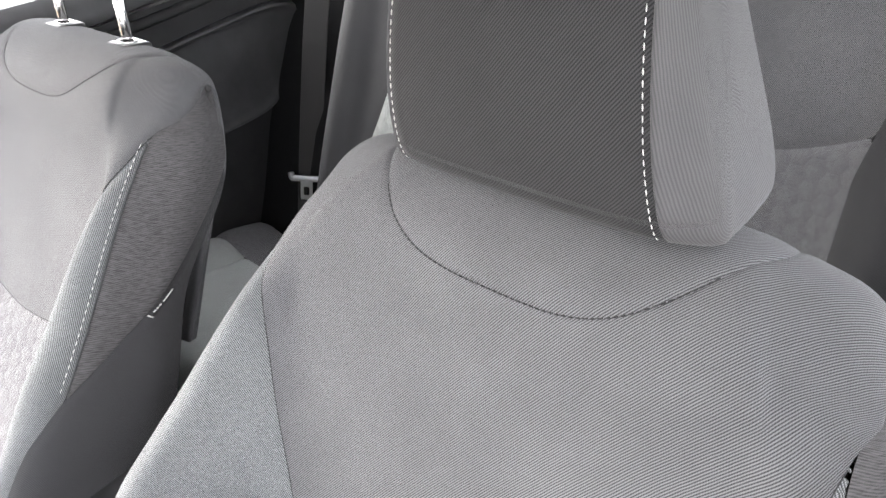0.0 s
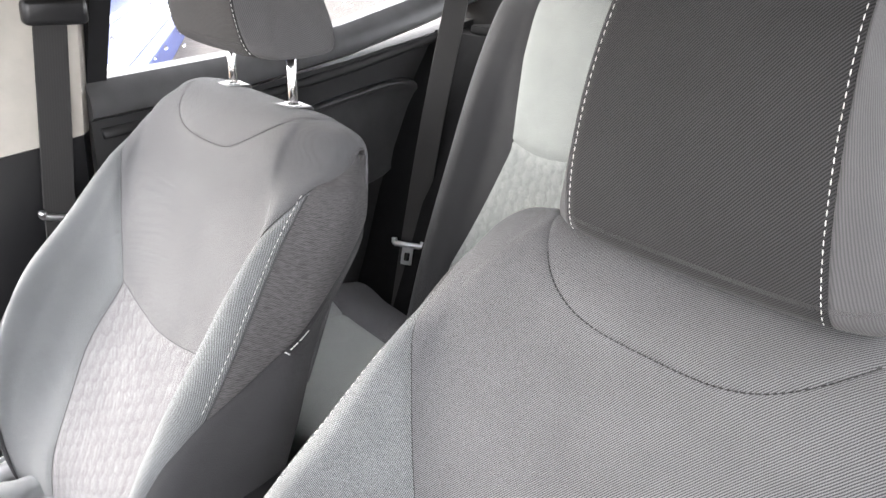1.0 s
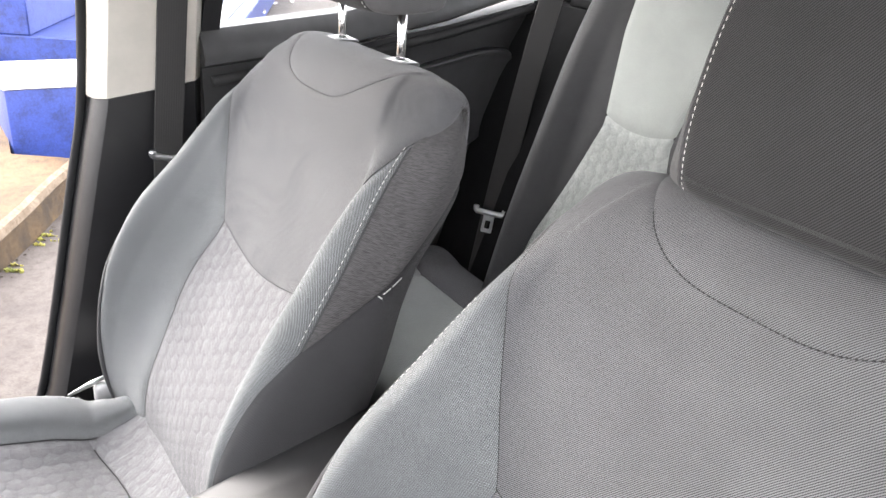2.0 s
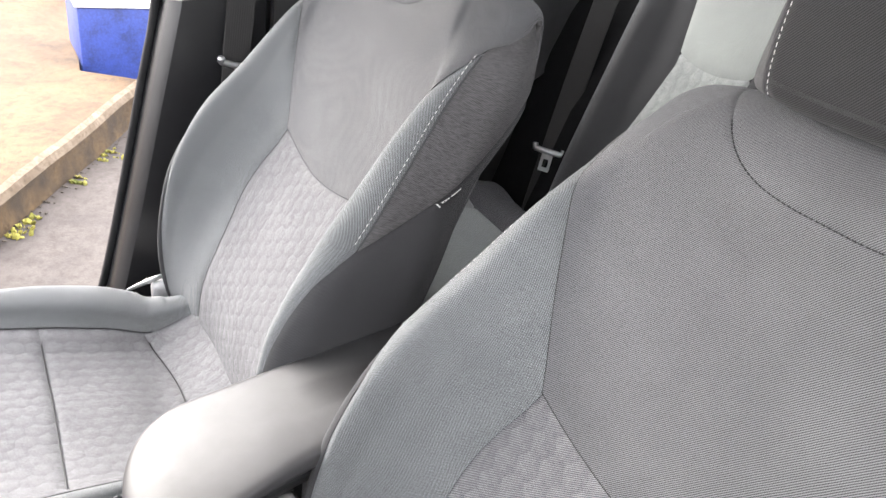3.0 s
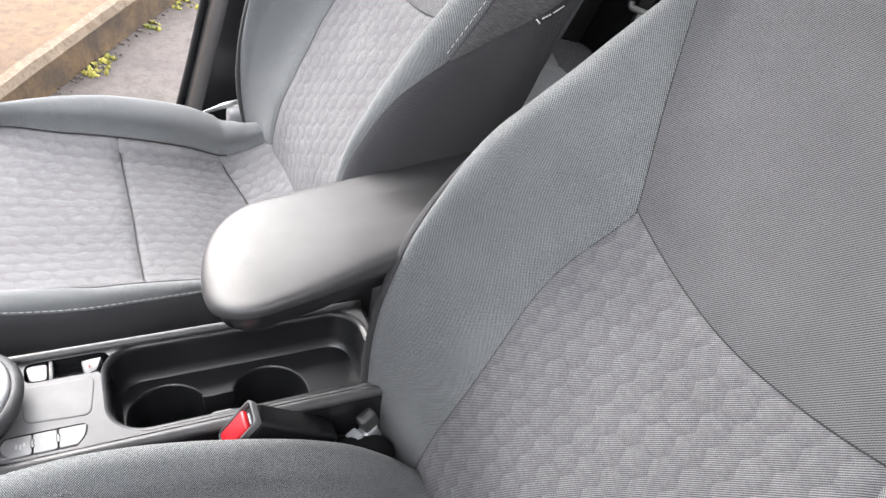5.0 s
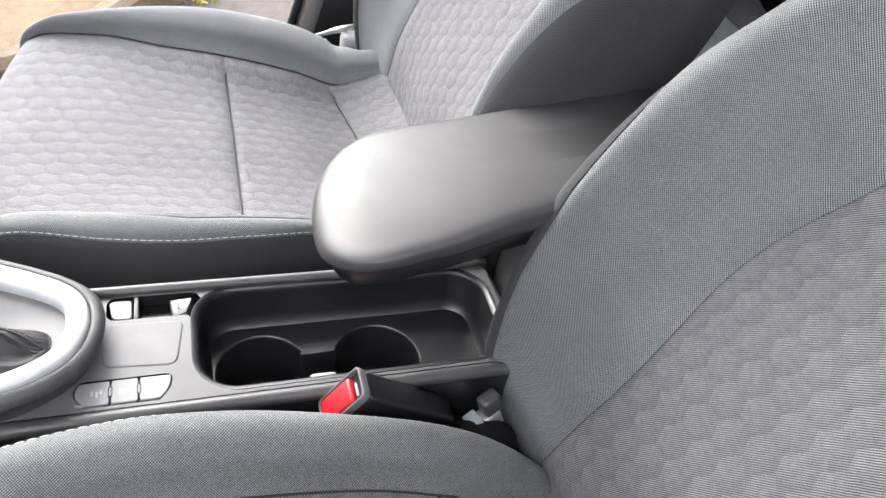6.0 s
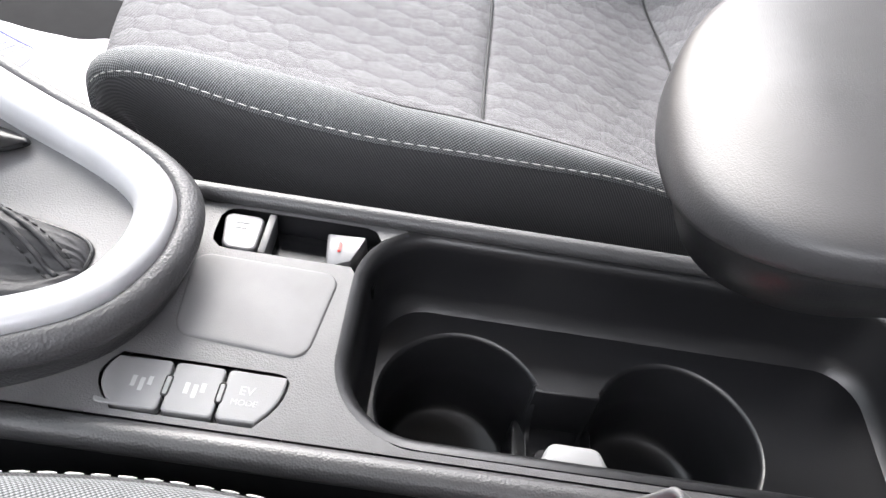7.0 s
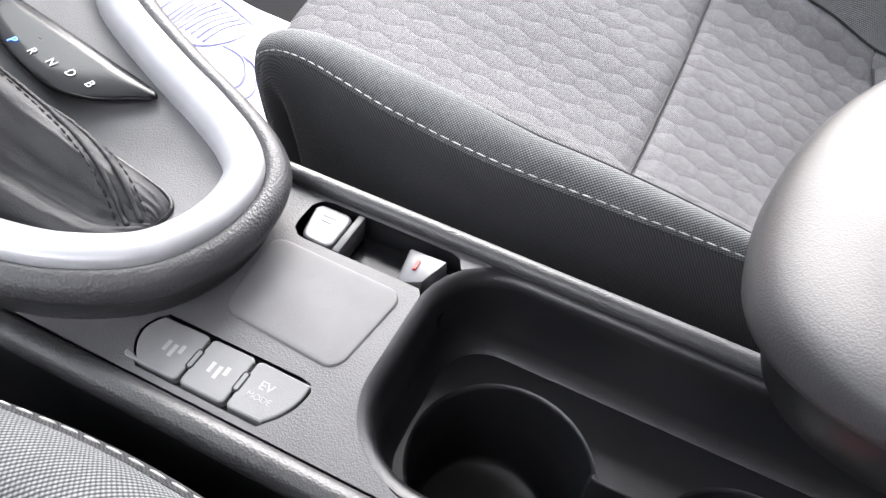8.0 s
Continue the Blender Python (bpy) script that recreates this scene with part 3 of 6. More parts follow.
def build_headrest(seat, base, shear=0.0):
    """A padded head restraint: a middle with two rounded side pieces, stitched, on two posts."""
    section = [(0.556, 0.012), (0.546, 0.06), (0.548, 0.12), (0.562, 0.175), (0.584, 0.20), (0.608, 0.198), (0.627, 0.165),
               (0.650, 0.10), (0.672, 0.035), (0.670, 0.002), (0.640, -0.006), (0.600, -0.008), (0.572, -0.006)]
    loop = section + section[:1]
    pts = np.array([section[-1]] + loop + [section[1]])
    q, t = catmull(pts, (len(pts) - 1) * 96 + 1)
    ring = q[96:-96][::12][:-1]
    mid = ring.mean(0)

    def at(x, scale, lean=-1.25):
        r = mid + (ring - mid) * scale
        r[:, 0] += np.clip(abs(x) - 0.0876, 0, 1) * 1.9 * np.clip((mid[0] - r[:, 0]) / 0.05, 0, 1)
        return np.stack([x * (1 + lean * (r[:, 1] - 0.1)) + shear * (r[:, 1] - 0.1), r[:, 0], r[:, 1] + base], 1)

    def uv_of(rings):
        seg = np.r_[0, np.cumsum(np.linalg.norm(np.diff(ring, axis=0), axis=1))]
        return np.concatenate([np.stack([np.full(len(seg), r[0, 0]), seg], 1) for r in rings])

    xs = np.linspace(-0.0862, 0.0862, 21)
    rings = [at(x, 1.0 - 0.012 * (abs(x) > 0.0855) - 0.035 * (abs(x) / 0.087) ** 4) for x in xs]
    v, f = loft(rings, True, True)
    head = mesh_object("headrest", v, f, TWILL, seat, "dark grey twill cloth head restraint", uv_of(rings))
    for sgn in (-1, 1):
        prof = [(0.0866, 0.952, -1.25), (0.0874, 0.965, -1.25), (0.0894, 0.968, -1.4), (0.0918, 0.968, -1.65), (0.0944, 0.966, -1.9), (0.0969, 0.958, -2.15), (0.0988, 0.940, -2.3),
                (0.1000, 0.905, -2.4), (0.1006, 0.86, -2.45), (0.1009, 0.6, -2.45), (0.1011, 0.2, -2.45)]
        rings = [at(sgn * x, k, ln) for x, k, ln in prof]
        v, f = loft(rings, True, True)
        gone = np.r_[0, np.cumsum([np.linalg.norm(p[20] - q[20]) for p, q in zip(rings, rings[1:])])]
        uvs = [(q[1], q[0] + s) for r, s in zip(rings, gone) for q in uv_of([r * 0])]
        mesh_object("side_piece", v, f, RIBBED, head, "", uvs)
        line = at(sgn * 0.0835, 0.9735)
        line = np.concatenate([line[-6:], line[:44]])
        stitches(line + (0, -0.0004, 0), THREAD, head, "stitching", length=0.0036, gap=0.0022, r=0.0004)
    for x in (-0.08, 0.08):
        v, f = tube([(x, 0.632, 0.55), (x, 0.631, 0.60), (x, 0.628, base + 0.03)], 0.0063, 14)
        mesh_object("headrest_post", v, f, CHROME, seat, "chrome post")
        g = box_bm(x - 0.021, x + 0.021, 0.614, 0.650, 0.574, 0.5855, 0.004, 3)
        part("post_guide", g, GUIDE, seat, "dark plastic guide with a bright rim")
        v, f = tube([(x + 0.011 * math.cos(k), 0.631 + 0.010 * math.sin(k), 0.5862) for k in np.linspace(0, 2 * math.pi, 25)], 0.0016, 6)
        mesh_object("guide_rim", v, f, CHROME, seat)


def build_cushion(seat, shift):
    spine = [(-0.171, -0.200), (-0.192, -0.118), (-0.189, -0.058), (-0.160, -0.041), (-0.08, -0.040), (0.0, -0.050), (0.08, -0.060),
             (0.17, -0.078), (0.238, -0.098)]
    spine += [(0.284, -0.088), (0.312, -0.072), (0.336, -0.052)] if shift[2] == 0 else [(0.29, -0.118), (0.33, -0.135), (0.37, -0.156)]
    rows = []
    for xi, rise, w, e in ((0.1703, 0.0, 0.196, -0.001), (0.1723, 0.0045, 0.203, 0.002), (0.1742, 0.0147, 0.212, 0.006), (0.1738, 0.0329, 0.2290, 0.009),
                           (0.1756, 0.0411, 0.2488, 0.006), (0.1800, 0.0543, 0.2571, 0.008), (0.1805, 0.0606, 0.2532, 0.011), (0.1789, 0.0627, 0.2400, 0.018),
                           (0.1729, 0.0590, 0.2333, 0.018), (0.1709, 0.0480, 0.2280, 0.012), (0.1670, 0.034, 0.222, 0.006), (0.1650, 0.020, 0.214, 0.0)):
        if shift[2] == 0:
            low = (0.0, 0.0, 0.001, 0.004, 0.006, 0.008, 0.010, 0.012, 0.012, 0.008, 0.004, 0.0)[len(rows)]
            rise, e = rise - low, e + 0.55 * low - (0.003 if len(rows) > 6 else 0.0)
        rows.append([(0, -0.004), (0.09, -0.002), (xi, 0.3 * rise), (xi + 0.3 * (w - xi), 0.8 * rise), (xi + 0.6 * (w - xi), rise),
                     (w - 0.008, 0.55 * rise - 0.004 + e), (w, -0.018 + e), (w + 0.002, -0.065), (w - 0.004, -0.135)])
    sheet, knots, B1, yz = loaf(spine, rows, 221, 160)
    # the front edge bows forward in its middle
    P = sheet.P.copy()
    P[..., 1] += np.clip(0.02 - P[..., 1], 0, 0.2) / 0.2 * (0.066 * (P[..., 0] / 0.24) ** 2 - 0.033)
    # the outboard bolster starts narrow at the front and widens towards the rear
    door = -1 if shift[2] == 0 else 1
    x, yy = P[..., 0] * door, P[..., 1]
    move = np.interp(yy, [-0.16, -0.07, 0.0, 0.08, 0.16, 0.24, 0.30], [0.036, 0.022, -0.006, -0.022, -0.030, -0.022, -0.010])
    P[..., 0] += door * move * np.interp(x, [0.0, 0.172, 0.225], [0.0, 1.0, 0.0])
    if shift[2] == 0:
        # the bolster beside the door stands a little higher
        P[..., 2] += np.interp(yy, [-0.16, -0.08, 0.0, 0.08, 0.17, 0.24, 0.31], [0.001, 0.006, 0.010, 0.013, 0.014, 0.012, 0.005]) * np.interp(x, [0.14, 0.17, 0.20, 0.225, 0.245, 0.26], [0.0, 0.35, 0.85, 1.0, 0.5, 0.0])
    sheet = Sheet(P, sheet.A, sheet.B)
    A, B = sheet.A, sheet.B
    a = np.abs(A)
    kp = knots[:, 5][:, None] * np.ones_like(A)
    front = int(np.argmin(yz[:, 0]))
    climb = knots[:, 2] + 0.004
    if shift[2] == 0:
        # beside the console the insert of this seat runs up to the crest of the bolster
        up = np.interp(yz[:, 0], [-0.14, -0.06, 0.02], [0.0, 0.55, 0.86])
        up[:front] = 0.0
        climb = climb + up * (knots[:, 4] - knots[:, 2] - 0.004)
    plain_edge = knots[:, 2] + 0.004
    ki = np.where(A > 0, climb[:, None], plain_edge[:, None])
    y = lambda v: float(np.interp(v, yz[front:, 0], B1[front:]))  # noqa: E731
    c1 = y(0.0766) + 0.0054 * (1 - (a / 0.19) ** 2)
    c2 = y(0.2605) - 0.020 * (a / 0.15) ** 2
    seatpan = sheet.core("cushion", CORE, seat)
    seatpan.location = shift
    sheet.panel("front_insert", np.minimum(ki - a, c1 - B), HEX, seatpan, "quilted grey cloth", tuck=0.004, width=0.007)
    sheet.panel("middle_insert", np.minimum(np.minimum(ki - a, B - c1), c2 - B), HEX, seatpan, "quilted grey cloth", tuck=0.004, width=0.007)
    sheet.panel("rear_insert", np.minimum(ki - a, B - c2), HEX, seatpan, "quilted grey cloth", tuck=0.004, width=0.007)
    xs = np.linspace(-0.16, 0.205, 80) if shift[2] == 0 else np.linspace(-0.16, 0.16, 60)
    for line in (y(0.0766) + 0.0054 * (1 - (xs / 0.19) ** 2), y(0.2605) - 0.020 * (xs / 0.15) ** 2):
        v, f = tube(sheet.at(xs, line, -0.0022), 0.0012, 5)
        mesh_object("seam", v, f, SEAM, seatpan)
    for sgn in (-1, 1):
        side = A * sgn
        sheet.panel("bolster", np.minimum(side - ki, kp - side), BASKET, seatpan, puff=0.003, tuck=0.003, width=0.006)
        sheet.panel("side_panel", side - kp, SIDE, seatpan, tuck=0.002, width=0.004)
        bb = np.linspace(y(-0.185) + 0.0, y(0.25), 120)
        line = np.interp(bb, B1, knots[:, 5]) - 0.0035
        stitches(sheet.at(sgn * line, bb, 0.0004), THREAD, seatpan, "stitching", length=0.0058, gap=0.0022, r=0.00042)
        xs = np.interp(bb, B1, climb if sgn > 0 else plain_edge)
        v, f = tube(sheet.at(sgn * xs, bb, -0.0028), 0.0012, 5)
        mesh_object("seam", v, f, SEAM, seatpan)
    return sheet


def build_front_seat(x, base, shift, label, shear=0.0):
    seat = empty("car_seat", label, "car seat", (x, 0, 0), "front seats")
    seat_backs.append(build_backrest(seat, -0.27 * shear))
    build_headrest(seat, base, shear)
    build_cushion(seat, shift)
    part("seat_base", box_bm(-0.205, 0.205, -0.13, 0.34, -0.268, -0.135, 0.02), BLACK, seat)
    for sgn in (-1, 1):
        part("hinge_cover", box_bm(sgn * 0.235 - 0.022, sgn * 0.235 + 0.022, 0.235, 0.37, -0.20, -0.075, 0.014, 3), BLACK, seat)
    # back shell
    v, f = loft([[(-w, y, zz), (-w, y - 0.05, zz), (w, y - 0.05, zz), (w, y, zz)] for w, y, zz in
                 ((0.22, 0.42, -0.12), (0.24, 0.43, 0.05), (0.235, 0.515, 0.25), (0.18, 0.57, 0.38), (0.14, 0.645, 0.50), (0.10, 0.66, 0.55))], True, True)
    mesh_object("back_shell", v, f, SIDE, seat, "", [(p[0], p[2]) for p in v])
    return seat


seat_backs = []
SEAT_FAR, SEAT_NEAR = -0.3135, 0.3624
far_seat = build_front_seat(SEAT_FAR, 0.654, (-0.019, -0.001, 0.0), "grey cloth car seat with quilted insert and raised head restraint")
near_seat = build_front_seat(SEAT_NEAR, 0.594, (0.046, -0.033, 0.054), "grey cloth car seat with twill head restraint and pale stitching", -0.03)


def build_tag(seat, sheet):
    """Small woven label sewn into the side seam of the backrest, with pale marks too small to read."""
    s, p = np.array((0.319, 0.948)), np.array((0.948, -0.319))
    mid = np.array((0.3475, 0.578))

    def patch(u0, u1, v0, v1, lift, name, material, parent, label=""):
        uu, vv = np.linspace(u0, u1, 9), np.linspace(v0, v1, 3)
        q = np.array([mid + u * s + v * p for u in uu for v in vv])
        top, low = sheet.at(q[:, 0], q[:, 1], lift), sheet.at(q[:, 0], q[:, 1], lift - 0.0006)
        verts = np.concatenate([top, low])
        faces = []
        for i in range(8):
            for j in range(2):
                k = i * 3 + j
                faces += [(k, k + 1, k + 4, k + 3), (k + 27, k + 30, k + 31, k + 28)]
        for i in range(8):
            faces += [(i * 3, i * 3 + 3, i * 3 + 30, i * 3 + 27), (i * 3 + 2, i * 3 + 29, i * 3 + 32, i * 3 + 5)]
        return mesh_object(name, verts, faces, material, parent, label)

    t = patch(-0.0145, 0.0145, -0.001, 0.0075, 0.0018, "label", SEAM, seat, "small black woven label with pale marks")
    patch(-0.0150, -0.0138, -0.001, 0.0080, 0.0021, "edge", THREAD, t)
    for u0, u1 in ((-0.0105, -0.0080), (-0.0074, -0.0050), (-0.0044, -0.0020), (0.0, 0.0125)):
        patch(u0, u1, 0.0010, 0.0034, 0.0021, "mark", THREAD, t)


build_tag(far_seat, seat_backs[0])
felt = bmesh.new()
bmesh.ops.create_uvsphere(felt, u_segments=24, v_segments=14, radius=1.0)
for vert in felt.verts:
    vert.co = Vector((-0.192 + vert.co.x * 0.027, 0.262 + vert.co.y * 0.044, -0.064 + vert.co.z * 0.034))
part("felt_trim", felt, CARPET, near_seat, "black felt trim")
v, f = tube([(-0.268, 0.225, -0.046), (-0.268, 0.262, -0.034), (-0.268, 0.305, -0.022)], [0.003, 0.006, 0.004], 8, 0.5, (1, 0, 0))
mesh_object("belt_bracket", v, f, STEEL, far_seat, "bright metal belt bracket")
part("bracket_cover", box_bm(-0.278, -0.250, 0.265, 0.335, -0.095, -0.036, 0.010, 3), RIMP, far_seat)


# ---------------------------------------------------------------- centre console
console = empty("centre_console", "grey and black plastic console with an open cup holder tray", "console", (0, 0, 0))
HOLE = (0.003, 0.1105, 0.025, 0.3045, 0.033)
CUPS = ((0.066, 0.079, 0.0415), (0.067, 0.190, 0.042))
NECK = (0.051, 0.084, 0.100, 0.170, 0.006)


def flat_grid(x0, x1, y0, y1, z, step):
    xs, ys = np.arange(x0, x1 + step, step), np.arange(y0, y1 + step, step)
    X, Y = np.meshgrid(xs, ys)
    return X, Y, Sheet(np.stack([X, Y, np.full_like(X, z)], 2), X, Y)


def strip_left(x):
    return -0.0725 + 0.0058 * ((x - 0.103) / 0.0115) ** 2


def strip_right(x):
    return 0.0010 - 0.0088 * np.clip((x - 0.0965) / 0.0200, 0, 1.2) ** 2.2


def build_console():
    X, Y, top = flat_grid(-0.004, 0.124, -0.34, 0.316, 0.0, 0.004)
    r = 0.007
    sw = np.minimum(rr_dist(X, Y, 0.0015, 0.0285, -0.0525, 0.0275, 0.008), 0.0275 - 0.30 * np.clip(X - 0.009, 0, 1) - Y)
    bt = np.minimum(rr_dist(X, Y, 0.0921, 0.1179, -0.0740, 0.0024, 0.005), np.minimum(Y - strip_left(X) + 0.0012, strip_right(X) + 0.0012 - Y))
    field = np.minimum(-rr_dist(X, Y, HOLE[0] - r, HOLE[1] + r, HOLE[2] - r, HOLE[3] + r, HOLE[4] + r), np.minimum(-sw, -bt))
    field = np.minimum(field, rr_dist(X, Y, -0.0035, 0.1213, -0.335, 0.317, 0.010))
    top.panel("deck", field, PANEL, console, "satin grey plastic deck", tuck=0.0)
    # tray: rounded rim, steep wall, wide fillet down to the floor
    rings = []
    for off, z in ([(r * (1 - math.sin(t)), -r * (1 - math.cos(t))) for t in np.linspace(0, math.pi / 2, 6)] + [(-0.001, -0.02), (-0.002, -0.036), (-0.004, -0.043), (-0.009, -0.048)]):
        o = rounded(HOLE[0] - off, HOLE[1] + off, HOLE[2] - off, HOLE[3] + off, HOLE[4] + off, 10)
        rings.append(np.c_[o, np.full(len(o), z)])
    v, f = loft(rings)
    tray = mesh_object("tray", v, [t[::-1] for t in f], BLACK, console, "black plastic tray")
    X, Y, floor = flat_grid(0.0, 0.124, 0.02, 0.31, -0.048, 0.0022)
    field = rr_dist(X, Y, HOLE[0] + 0.008, HOLE[1] - 0.008, HOLE[2] + 0.008, HOLE[3] - 0.008, HOLE[4] - 0.008)
    for cx, cy, cr in CUPS:
        field = np.minimum(field, np.hypot(X - cx, Y - cy) - cr - 0.002)
    field = np.minimum(field, -rr_dist(X, Y, *NECK))
    floor.panel("tray_floor", field, BLACK, tray, tuck=0.0)
    ang = np.linspace(0, 2 * np.pi, 64, endpoint=False)
    for k, (cx, cy, cr) in enumerate(CUPS):
        rings = []
        for d, z in ((0.002, -0.048), (0.0008, -0.0487), (0.0, -0.051), (-0.001, -0.08), (-0.003, -0.112), (-0.008, -0.118), (-0.030, -0.118), (-0.0385, -0.118)):
            px, py = cx + (cr + d) * np.cos(ang), cy + (cr + d) * np.sin(ang)
            # the wall between the two cups is cut down to a low saddle
            gap = np.clip((np.sin(ang) * (1 if k == 0 else -1) - 0.72) / 0.1, 0, 1) * np.clip((px - 0.049) / 0.006, 0, 1) * np.clip((0.086 - px) / 0.006, 0, 1)
            rings.append(np.c_[px, py, np.minimum(z, z + gap * (-0.085 - z)) if z > -0.085 else np.full(64, z)])
        v, f = loft(rings)
        mesh_object("cup_holder", v, [t[::-1] for t in f], BLACK, tray)
    part("saddle", box_bm(0.047, 0.088, 0.112, 0.157, -0.125, -0.0855, 0.003, 2), BLACK, tray)
    # walls of the neck and a grey divider against the near wall
    part("neck_wall", box_bm(0.0470, 0.0512, 0.1165, 0.1515, -0.118, -0.0484, 0.001, 1), BLACK, tray)
    divider = box_bm(0.0895, 0.1090, 0.112, 0.150, -0.090, -0.027, 0.004, 3)
    for vert in divider.verts:
        vert.co.y += (0.008 if vert.co.y < 0.131 else -0.008) * max(0.0, (0.1090 - vert.co.x) / 0.0195) * 0.9
    part("divider", divider, RIMP, tray, "small grey divider between the cup holders")
    # side rails and flanks
    for name, xs, zc in (("far_rail", -0.0052, 0.002), ("near_rail", 0.1282, -0.0030)):
        v, f = tube([(xs, y, zc) for y in np.linspace(-0.345, 0.318, 40)], 0.0050 if xs < 0 else 0.0068, 12, 0.9)
        mesh_object("rail", v, f, RAIL, console)
    for x0, x1, y1 in ((-0.0105, -0.002, 0.32), (0.1215, 0.1345, 0.318)):
        part("flank", box_bm(x0, x1, -0.345, y1, -0.27, -0.003, 0.003), BLACK, console)
    part("rear_wall", box_bm(-0.002, 0.1215, 0.304, 0.322, -0.27, -0.002, 0.004), BLACK, console)
    part("base", box_bm(-0.002, 0.1215, -0.345, 0.304, -0.27, -0.125, 0.002), BLACK, console)
    # engraved pad outline
    def plate(inset):
        q = rounded(0.0338 + inset, 0.0795 - inset, -0.0560 + inset, 0.0120 - inset, 0.0075 - inset, 8)
        lean = np.clip((q[:, 1] + 0.056) / 0.068, 0, 1)
        across = np.clip((q[:, 0] - 0.0338) / 0.0457, 0, 1)
        return np.c_[q[:, 0] + 0.0040 * lean * (0.4 + 0.6 * across), q[:, 1] + 0.0040 * across * (1 - lean) - 0.0065 * across * lean]

    pad = [np.c_[plate(i), np.full(32, zz)] for i, zz in ((-0.0006, 0.0001), (0.0, 0.0007), (0.0006, 0.0008), (0.0020, 0.0008))]
    v, f = loft(pad)
    f.append(tuple(range(96, 128)))
    mesh_object("pad", v, f, PADTOP, console, "smooth grey pad")
    return tray


build_console()


def outline_cap(o, z0, z1, bevel, material, name, parent, label=""):
    """A button: an outline raised from z0 to z1 with a rounded rim."""
    c = o.mean(0)
    rings = []
    for s, z in ((0.0, z0), (0.0, z1 - bevel), (0.3 * bevel, z1 - 0.3 * bevel), (bevel, z1)):
        d = o - c
        ln = np.linalg.norm(d, axis=1)[:, None]
        rings.append(np.c_[c + d * (1 - s / ln), np.full(len(o), z)])
    v, f = loft(rings)
    n = len(o)
    f.append(tuple(range(3 * n, 4 * n)))
    return mesh_object(name, v, f, material, parent, label, smooth=False)


def lettering(word, size, m, material, parent, label=""):
    """Flat raised letters as a mesh under a part."""
    cu = bpy.data.curves.new("letter", "FONT")
    cu.body, cu.size, cu.align_x, cu.align_y = word, size, "CENTER", "CENTER"
    cu.extrude = 0.00006
    tmp = new("letter", cu)
    dg = bpy.context.evaluated_depsgraph_get()
    me = bpy.data.meshes.new_from_object(tmp.evaluated_get(dg))
    bpy.data.objects.remove(tmp)
    me.materials.clear()
    me.materials.append(material)
    ob = new("letter", me)
    ob.parent = parent
    ob["label"] = label or "printed letters " + word
    ob.matrix_local = m
    return ob


